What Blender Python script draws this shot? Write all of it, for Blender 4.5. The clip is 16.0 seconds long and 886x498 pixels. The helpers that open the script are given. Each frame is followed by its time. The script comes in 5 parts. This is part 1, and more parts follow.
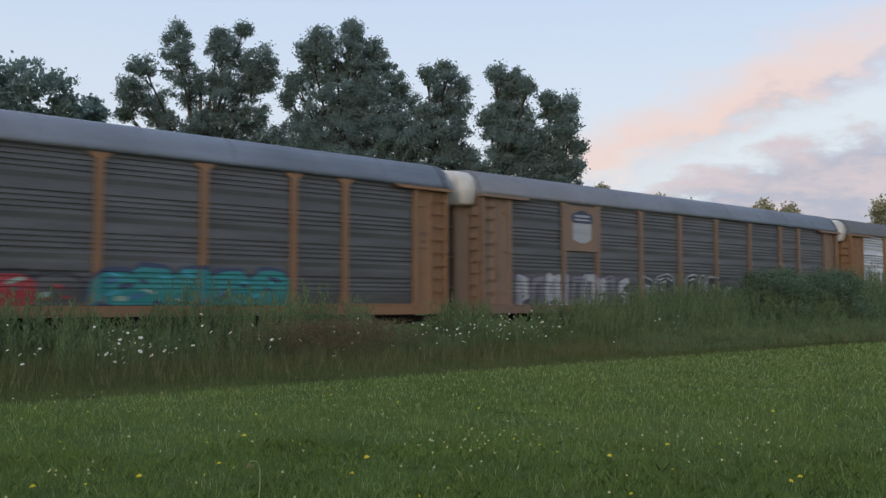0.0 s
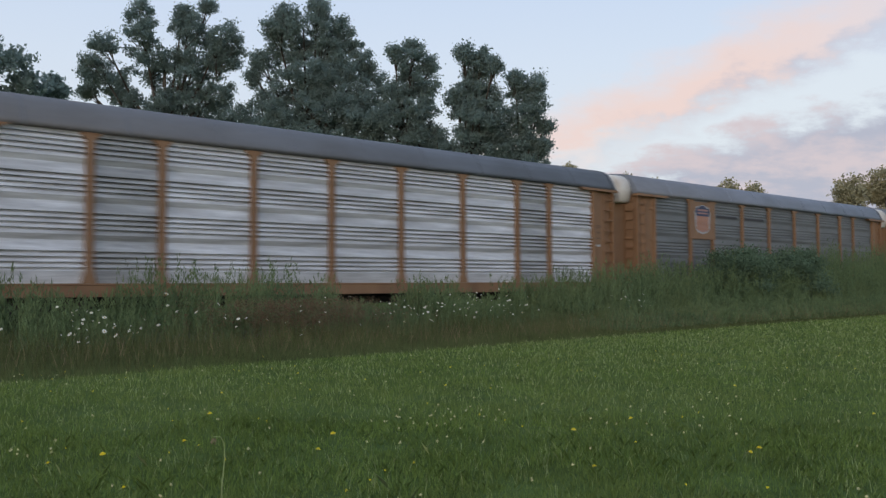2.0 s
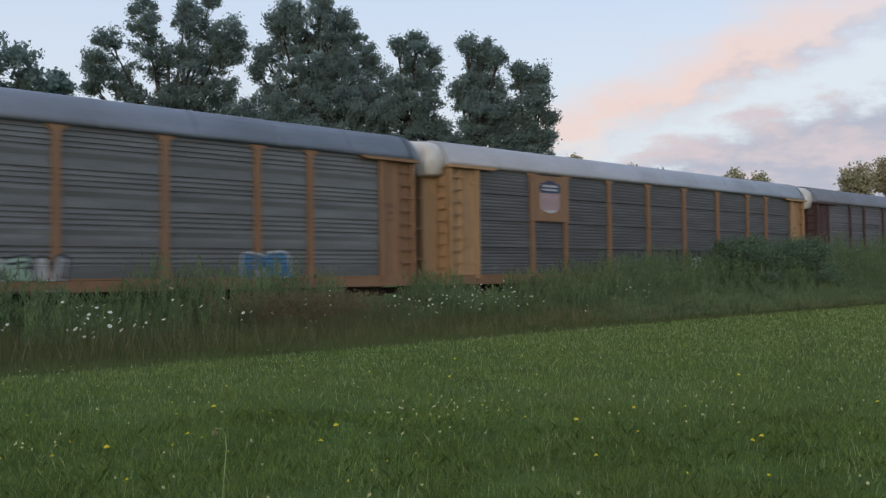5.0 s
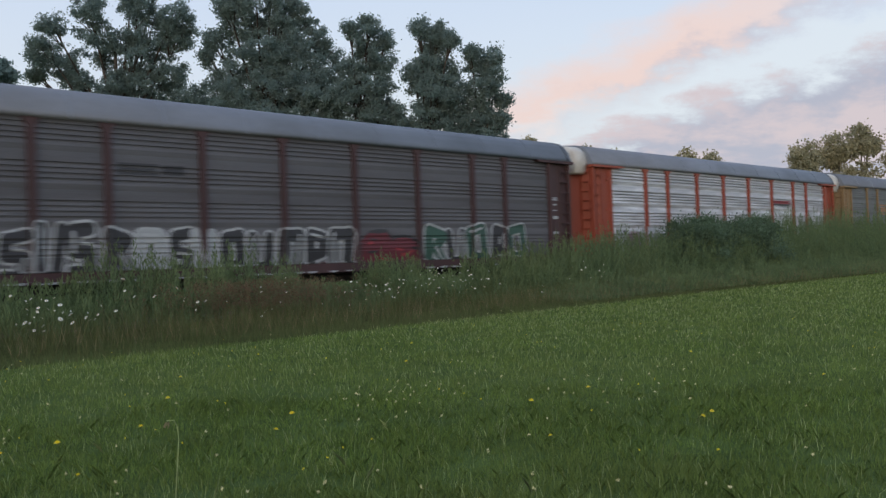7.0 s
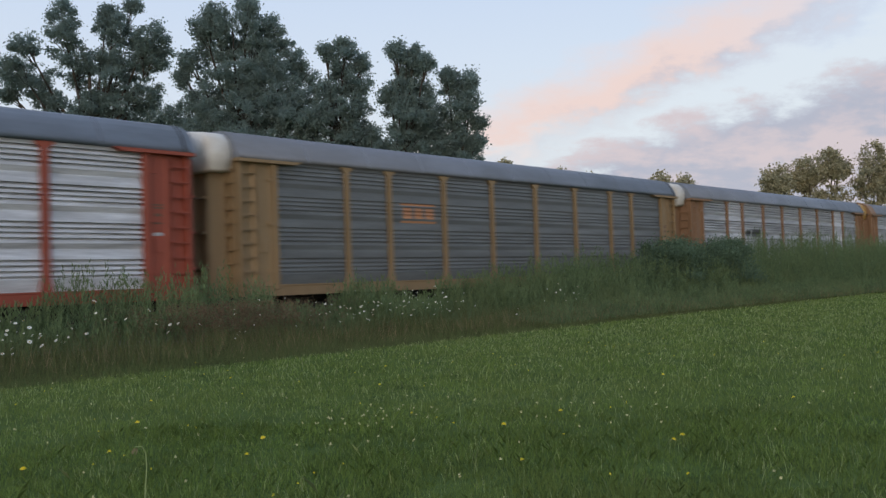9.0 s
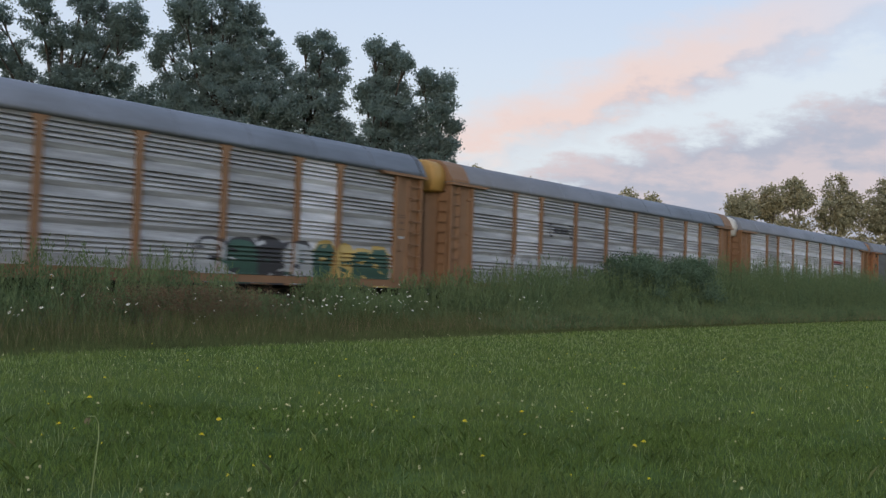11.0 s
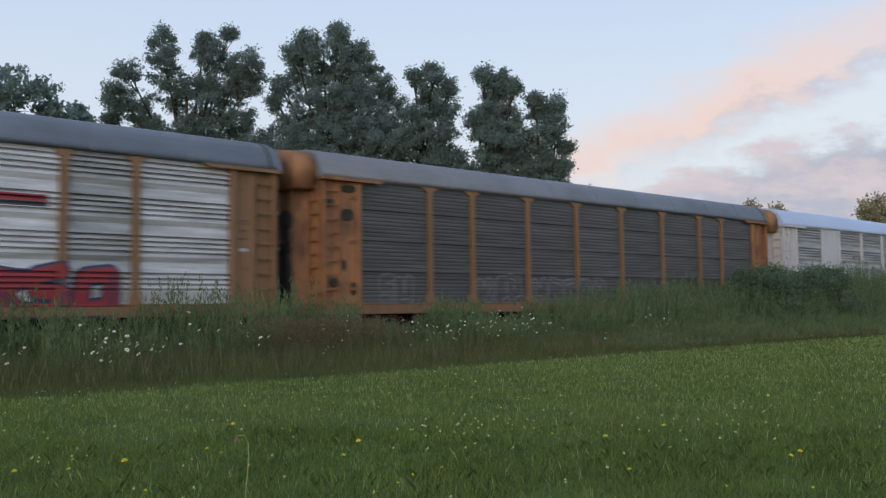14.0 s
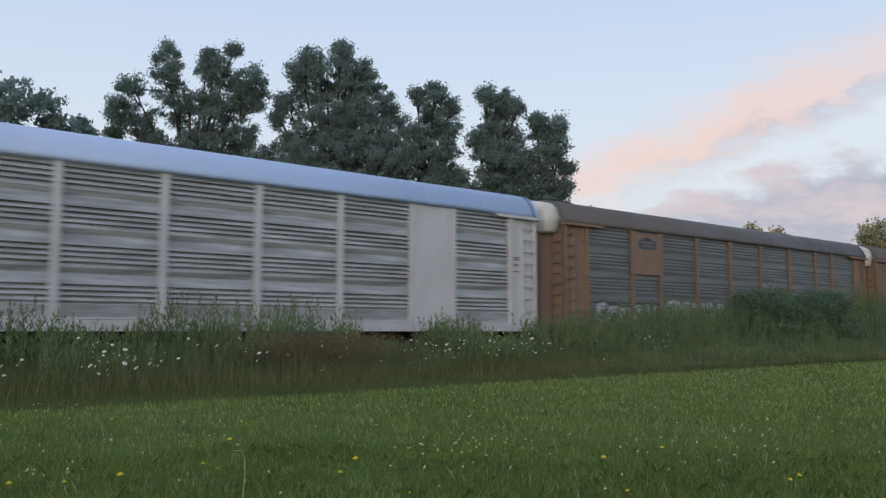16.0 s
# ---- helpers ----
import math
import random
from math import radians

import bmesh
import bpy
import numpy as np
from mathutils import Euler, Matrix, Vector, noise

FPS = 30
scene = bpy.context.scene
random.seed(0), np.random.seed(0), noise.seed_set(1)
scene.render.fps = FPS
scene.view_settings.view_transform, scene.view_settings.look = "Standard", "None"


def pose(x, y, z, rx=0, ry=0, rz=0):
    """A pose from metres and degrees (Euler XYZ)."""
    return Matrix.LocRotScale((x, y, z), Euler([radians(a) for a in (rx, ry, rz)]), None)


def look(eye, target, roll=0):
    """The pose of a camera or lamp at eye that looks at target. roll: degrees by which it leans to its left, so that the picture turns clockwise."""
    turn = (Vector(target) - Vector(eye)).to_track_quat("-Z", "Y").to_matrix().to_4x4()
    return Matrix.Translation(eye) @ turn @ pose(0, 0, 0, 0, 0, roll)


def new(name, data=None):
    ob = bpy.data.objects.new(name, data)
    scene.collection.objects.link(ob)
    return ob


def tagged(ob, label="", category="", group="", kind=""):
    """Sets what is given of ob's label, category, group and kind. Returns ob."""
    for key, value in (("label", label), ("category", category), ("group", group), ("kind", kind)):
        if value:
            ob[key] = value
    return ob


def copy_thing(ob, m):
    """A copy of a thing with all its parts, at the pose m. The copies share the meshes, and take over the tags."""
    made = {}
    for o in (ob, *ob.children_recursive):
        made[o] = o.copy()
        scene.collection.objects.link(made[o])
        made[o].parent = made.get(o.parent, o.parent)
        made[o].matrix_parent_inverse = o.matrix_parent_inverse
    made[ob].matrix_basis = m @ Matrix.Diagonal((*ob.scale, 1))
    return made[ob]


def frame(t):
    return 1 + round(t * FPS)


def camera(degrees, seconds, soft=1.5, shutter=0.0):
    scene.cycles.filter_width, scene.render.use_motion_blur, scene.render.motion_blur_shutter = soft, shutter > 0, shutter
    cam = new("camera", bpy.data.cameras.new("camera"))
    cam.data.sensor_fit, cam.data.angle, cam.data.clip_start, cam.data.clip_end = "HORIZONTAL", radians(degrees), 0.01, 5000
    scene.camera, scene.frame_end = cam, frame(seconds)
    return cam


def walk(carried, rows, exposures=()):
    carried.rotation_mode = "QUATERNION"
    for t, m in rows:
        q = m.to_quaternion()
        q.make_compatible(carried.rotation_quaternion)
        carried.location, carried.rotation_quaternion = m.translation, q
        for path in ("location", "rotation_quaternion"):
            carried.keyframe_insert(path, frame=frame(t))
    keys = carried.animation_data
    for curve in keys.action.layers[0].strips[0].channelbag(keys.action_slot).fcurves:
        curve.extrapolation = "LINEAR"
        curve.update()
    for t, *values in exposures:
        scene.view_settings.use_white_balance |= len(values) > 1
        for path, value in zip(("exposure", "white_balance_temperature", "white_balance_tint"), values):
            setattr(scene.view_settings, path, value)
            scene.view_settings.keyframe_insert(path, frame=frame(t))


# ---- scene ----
cam = camera(52.55, 16.0, soft=1.4, shutter=0.28)
PATH = [
    (0.0, pose(-0.001, -0.000, 1.509, 93.574, 0.045, -40.740)),
    (0.5, pose(0.004, -0.009, 1.502, 93.784, -0.714, -41.567)),
    (1.0, pose(0.006, -0.027, 1.498, 93.473, 0.216, -41.512)),
    (1.5, pose(0.003, -0.027, 1.475, 92.742, 0.437, -41.903)),
    (2.0, pose(0.017, -0.020, 1.476, 92.286, 0.281, -42.748)),
    (2.5, pose(0.025, -0.023, 1.472, 92.026, 0.122, -43.446)),
    (3.0, pose(0.018, -0.019, 1.467, 92.119, -0.100, -43.230)),
    (3.5, pose(0.019, -0.010, 1.468, 92.292, 0.228, -42.758)),
    (4.0, pose(0.040, -0.020, 1.458, 91.851, 0.661, -42.268)),
    (6.3, pose(0.054, -0.079, 1.483, 91.819, 1.370, -42.920)),
    (6.5, pose(0.072, -0.077, 1.487, 91.777, 1.364, -43.698)),
    (7.0, pose(0.080, -0.085, 1.469, 90.719, 2.044, -45.041)),
    (7.5, pose(0.086, -0.104, 1.473, 91.178, 2.113, -45.337)),
    (8.0, pose(0.075, -0.095, 1.469, 91.195, 1.909, -45.437)),
    (8.5, pose(0.087, -0.109, 1.468, 91.091, 2.483, -45.874)),
    (9.0, pose(0.085, -0.122, 1.488, 92.041, 1.963, -46.581)),
    (11.3, pose(0.125, 0.064, 1.332, 92.297, -2.383, -48.667)),
    (11.5, pose(0.135, 0.158, 1.305, 91.434, -2.967, -45.689)),
    (12.0, pose(0.150, 0.204, 1.326, 91.784, -3.170, -45.000)),
    (12.5, pose(0.129, 0.187, 1.251, 90.334, -0.734, -42.388)),
    (13.0, pose(0.114, 0.178, 1.250, 90.924, 0.394, -41.470)),
    (13.5, pose(0.104, 0.155, 1.260, 93.173, 0.592, -41.989)),
    (14.0, pose(0.095, 0.143, 1.270, 93.930, 0.777, -41.414)),
    (14.5, pose(0.088, 0.154, 1.259, 94.331, -0.562, -41.400)),
    (15.0, pose(0.086, 0.157, 1.262, 94.720, -0.568, -41.395)),
    (15.5, pose(0.079, 0.153, 1.260, 95.110, -0.519, -41.818)),
    (16.0, pose(0.093, 0.146, 1.261, 95.127, -0.100, -41.477)),
]
walk(cam, PATH)

# ---------------------------------------------------------------- world and light
SUN_DIR = Vector((-0.86, -0.48, 0.17)).normalized()     # towards the low sun, behind the camera


def make_world():
    w = bpy.data.worlds.new("dusk_sky")
    scene.world = w
    w.use_nodes = True
    nt = w.node_tree
    nt.nodes.clear()
    N = nt.nodes.new

    def link(a, b):
        nt.links.new(a, b)

    def math_node(op, a, b=None, clamp=False):
        n = N("ShaderNodeMath")
        n.operation, n.use_clamp = op, clamp
        for i, v in enumerate((a, b)):
            if v is None:
                continue
            if isinstance(v, (int, float)):
                n.inputs[i].default_value = v
            else:
                link(v, n.inputs[i])
        return n.outputs[0]

    def smooth(v, lo, hi):
        n = N("ShaderNodeMapRange")
        n.interpolation_type = "SMOOTHSTEP"
        link(v, n.inputs["Value"])
        n.inputs["From Min"].default_value, n.inputs["From Max"].default_value = lo, hi
        return n.outputs[0]

    def dot(a, vec):
        n = N("ShaderNodeVectorMath")
        n.operation = "DOT_PRODUCT"
        link(a, n.inputs[0])
        n.inputs[1].default_value = vec
        return n.outputs["Value"]

    def mix(fac, a, b):
        n = N("ShaderNodeMix")
        n.data_type = "RGBA"
        link(fac, n.inputs[0])
        for sock, v in ((n.inputs[6], a), (n.inputs[7], b)):
            if isinstance(v, tuple):
                sock.default_value = (*v, 1)
            else:
                link(v, sock)
        return n.outputs[2]

    tc = N("ShaderNodeTexCoord")
    d = tc.outputs["Generated"]
    sep = N("ShaderNodeSeparateXYZ")
    link(d, sep.inputs[0])
    elev = sep.outputs[2]
    sky = N("ShaderNodeTexSky")
    sky.sky_type, sky.sun_disc = "NISHITA", False
    sky.sun_elevation = math.asin(SUN_DIR.z)
    sky.sun_rotation = math.atan2(SUN_DIR.x, SUN_DIR.y)
    sky_gain = N("ShaderNodeVectorMath")
    sky_gain.operation = "SCALE"
    link(sky.outputs[0], sky_gain.inputs[0])
    sky_gain.inputs["Scale"].default_value = 0.12
    ramp = N("ShaderNodeValToRGB")
    link(elev, ramp.inputs[0])
    el = ramp.color_ramp.elements
    el[0].position, el[0].color = 0.0, (0.80, 0.77, 0.79, 1)
    el[1].position, el[1].color = 1.0, (0.40, 0.52, 0.78, 1)
    for p, c in ((0.12, (0.80, 0.84, 0.89, 1)), (0.24, (0.72, 0.81, 0.95, 1)), (0.34, (0.63, 0.75, 0.96, 1))):
        e = el.new(p)
        e.color = c
    base = mix(math_node("MULTIPLY", 0.15, 1.0), ramp.outputs[0], sky_gain.outputs[0])
    # drifting cloud texture on a high flat layer
    flat = math_node("ADD", math_node("MAXIMUM", elev, 0.0), 0.10)
    px = math_node("DIVIDE", sep.outputs[0], flat)
    py = math_node("DIVIDE", sep.outputs[1], flat)
    comb = N("ShaderNodeCombineXYZ")
    link(px, comb.inputs[0])
    link(py, comb.inputs[1])
    mp = N("ShaderNodeMapping")
    link(comb.outputs[0], mp.inputs[0])
    mp.inputs["Rotation"].default_value = (0, 0, radians(62))
    mp.inputs["Scale"].default_value = (0.8, 1.25, 1)
    nz = N("ShaderNodeTexNoise")
    link(mp.outputs[0], nz.inputs["Vector"])
    nz.inputs["Scale"].default_value, nz.inputs["Detail"].default_value = 1.7, 8
    nz.inputs["Roughness"].default_value = 0.58
    puff = math_node("SUBTRACT", nz.outputs["Fac"], 0.5)
    nf = N("ShaderNodeTexNoise")
    link(d, nf.inputs["Vector"])
    nf.inputs["Scale"].default_value, nf.inputs["Detail"].default_value = 22.0, 6
    curl = math_node("SUBTRACT", nf.outputs["Fac"], 0.5)
    # wisps drawn out along the streak
    wm = N("ShaderNodeMapping")
    wm.vector_type = "POINT"
    link(d, wm.inputs[0])
    wm.inputs["Rotation"].default_value = (0, radians(24), radians(20))
    wm.inputs["Scale"].default_value = (7, 16, 34)
    wn = N("ShaderNodeTexNoise")
    link(wm.outputs[0], wn.inputs["Vector"])
    wn.inputs["Scale"].default_value, wn.inputs["Detail"].default_value = 1.0, 8
    wn.inputs["Roughness"].default_value = 0.62
    wisp = math_node("SUBTRACT", wn.outputs["Fac"], 0.5)
    rough_edge = math_node("ADD", math_node("MULTIPLY", puff, 0.05),
                           math_node("ADD", math_node("MULTIPLY", curl, 0.03), math_node("MULTIPLY", wisp, 0.06)))
    # long pink streak with a lilac underside
    band = math_node("ADD", dot(d, (0.3587, -0.2026, -0.9112)), rough_edge)
    along = dot(d, (0.86, -0.31, 0.40))
    lower = smooth(band, 0.060, 0.022)
    upper = smooth(band, -0.050, 0.006)
    pink = math_node("MULTIPLY", math_node("MULTIPLY", lower, upper), smooth(along, 0.36, 0.50))
    pink = math_node("MULTIPLY", pink, smooth(along, 0.93, 0.66))
    under = math_node("ADD", band, math_node("ADD", math_node("MULTIPLY", curl, 0.05), math_node("MULTIPLY", wisp, 0.05)))
    pink_col = mix(smooth(under, 0.006, 0.048), (0.86, 0.68, 0.635), (0.55, 0.54, 0.62))
    c1 = mix(math_node("MULTIPLY", pink, 0.95), base, pink_col)
    # bright clear gap under it and a low lilac bank
    bank = math_node("ADD", dot(d, (0.2544, -0.1334, -0.9579)), math_node("ADD", math_node("MULTIPLY", puff, 0.09), math_node("ADD", math_node("MULTIPLY", curl, 0.03), math_node("MULTIPLY", wisp, 0.09))))
    right = smooth(dot(d, (0.93, 0.36, 0.0)), 0.80, 0.93)
    glow = math_node("MULTIPLY", math_node("MULTIPLY", smooth(bank, -0.05, -0.02), smooth(bank, 0.05, 0.0)), right)
    c2 = mix(math_node("MULTIPLY", glow, 0.55), c1, (0.76, 0.83, 0.88))
    grey = math_node("MULTIPLY", smooth(bank, -0.006, 0.026), right)
    bank_col = mix(smooth(math_node("ADD", puff, math_node("ADD", math_node("MULTIPLY", curl, 0.4), math_node("MULTIPLY", wisp, 0.8))), -0.16, 0.18), (0.44, 0.46, 0.56), (0.66, 0.57, 0.60))
    c3 = mix(math_node("MULTIPLY", grey, 0.9), c2, bank_col)
    bg = N("ShaderNodeBackground")
    link(c3, bg.inputs[0])
    bg.inputs[1].default_value = 1.0
    out = N("ShaderNodeOutputWorld")
    link(bg.outputs[0], out.inputs[0])


make_world()
sun_data = bpy.data.lights.new("sun", "SUN")
sun_data.energy, sun_data.angle, sun_data.color = 0.85, radians(25), (1.0, 0.84, 0.70)
sun = new("sun", sun_data)
sun.matrix_world = look(SUN_DIR * 50, (0, 0, 0))


# ---------------------------------------------------------------- materials
def material(name, base, rough=0.6, metal=0.0, var=0.25, scale=3.0, stretch=(1, 1, 1), bump=0.1, dirt=None, dirt_scale=0.6,
             dirt_amount=0.5, island=0.0, per_object=0.0, fine=40.0, translucent=0.0, spec=0.5):
    """Base colour with fine grain, larger stains and small relief."""
    m = bpy.data.materials.new(name)
    m.use_nodes = True
    nt = m.node_tree
    bsdf = nt.nodes["Principled BSDF"]
    N, L_ = nt.nodes.new, nt.links.new
    tc = N("ShaderNodeTexCoord")
    mp = N("ShaderNodeMapping")
    mp.inputs["Scale"].default_value = stretch
    L_(tc.outputs["Object"], mp.inputs[0])
    n1 = N("ShaderNodeTexNoise")
    n1.inputs["Scale"].default_value, n1.inputs["Detail"].default_value = scale, 6
    L_(mp.outputs[0], n1.inputs["Vector"])
    n2 = N("ShaderNodeTexNoise")
    n2.inputs["Scale"].default_value, n2.inputs["Detail"].default_value = fine, 3
    L_(mp.outputs[0], n2.inputs["Vector"])
    add = N("ShaderNodeMath")
    add.operation = "MULTIPLY_ADD"
    L_(n2.outputs["Fac"], add.inputs[0])
    add.inputs[1].default_value = 0.5
    L_(n1.outputs["Fac"], add.inputs[2])
    shade = N("ShaderNodeMapRange")
    L_(add.outputs[0], shade.inputs[0])
    shade.inputs[1].default_value, shade.inputs[2].default_value = 0.5, 1.0
    shade.inputs[3].default_value, shade.inputs[4].default_value = 1 - var, 1 + var
    val = shade.outputs[0]
    if island:
        geo = N("ShaderNodeNewGeometry")
        r = N("ShaderNodeMapRange")
        L_(geo.outputs["Random Per Island"], r.inputs[0])
        r.inputs[3].default_value, r.inputs[4].default_value = 1 - island, 1 + island
        mul = N("ShaderNodeMath")
        mul.operation = "MULTIPLY"
        L_(val, mul.inputs[0])
        L_(r.outputs[0], mul.inputs[1])
        val = mul.outputs[0]
    if per_object:
        info = N("ShaderNodeObjectInfo")
        r = N("ShaderNodeMapRange")
        L_(info.outputs["Random"], r.inputs[0])
        r.inputs[3].default_value, r.inputs[4].default_value = 1 - per_object, 1 + per_object
        mul = N("ShaderNodeMath")
        mul.operation = "MULTIPLY"
        L_(val, mul.inputs[0])
        L_(r.outputs[0], mul.inputs[1])
        val = mul.outputs[0]
    sc = N("ShaderNodeVectorMath")
    sc.operation = "SCALE"
    sc.inputs[0].default_value = base
    L_(val, sc.inputs["Scale"])
    col = sc.outputs[0]
    if dirt is not None:
        n3 = N("ShaderNodeTexNoise")
        n3.inputs["Scale"].default_value, n3.inputs["Detail"].default_value = dirt_scale, 8
        n3.inputs["Roughness"].default_value = 0.65
        L_(mp.outputs[0], n3.inputs["Vector"])
        r = N("ShaderNodeMapRange")
        L_(n3.outputs["Fac"], r.inputs[0])
        r.inputs[1].default_value, r.inputs[2].default_value = 0.42, 0.66
        r.inputs[3].default_value, r.inputs[4].default_value = 0.0, dirt_amount
        mx = N("ShaderNodeMix")
        mx.data_type = "RGBA"
        L_(r.outputs[0], mx.inputs[0])
        L_(col, mx.inputs[6])
        mx.inputs[7].default_value = (*dirt, 1)
        col = mx.outputs[2]
        rr = N("ShaderNodeMapRange")
        L_(n3.outputs["Fac"], rr.inputs[0])
        rr.inputs[3].default_value, rr.inputs[4].default_value = max(rough - 0.12, 0.05), min(rough + 0.2, 1)
        L_(rr.outputs[0], bsdf.inputs["Roughness"])
    else:
        bsdf.inputs["Roughness"].default_value = rough
    L_(col, bsdf.inputs["Base Color"])
    bsdf.inputs["Metallic"].default_value = metal
    bsdf.inputs["Specular IOR Level"].default_value = spec
    if bump:
        b = N("ShaderNodeBump")
        b.inputs["Strength"].default_value, b.inputs["Distance"].default_value = bump, 0.02
        L_(add.outputs[0], b.inputs["Height"])
        L_(b.outputs[0], bsdf.inputs["Normal"])
    if translucent:
        tr = N("ShaderNodeBsdfTranslucent")
        L_(col, tr.inputs[0])
        ms = N("ShaderNodeMixShader")
        ms.inputs[0].default_value = translucent
        L_(bsdf.outputs[0], ms.inputs[1])
        L_(tr.outputs[0], ms.inputs[2])
        L_(ms.outputs[0], nt.nodes["Material Output"].inputs[0])
    return m


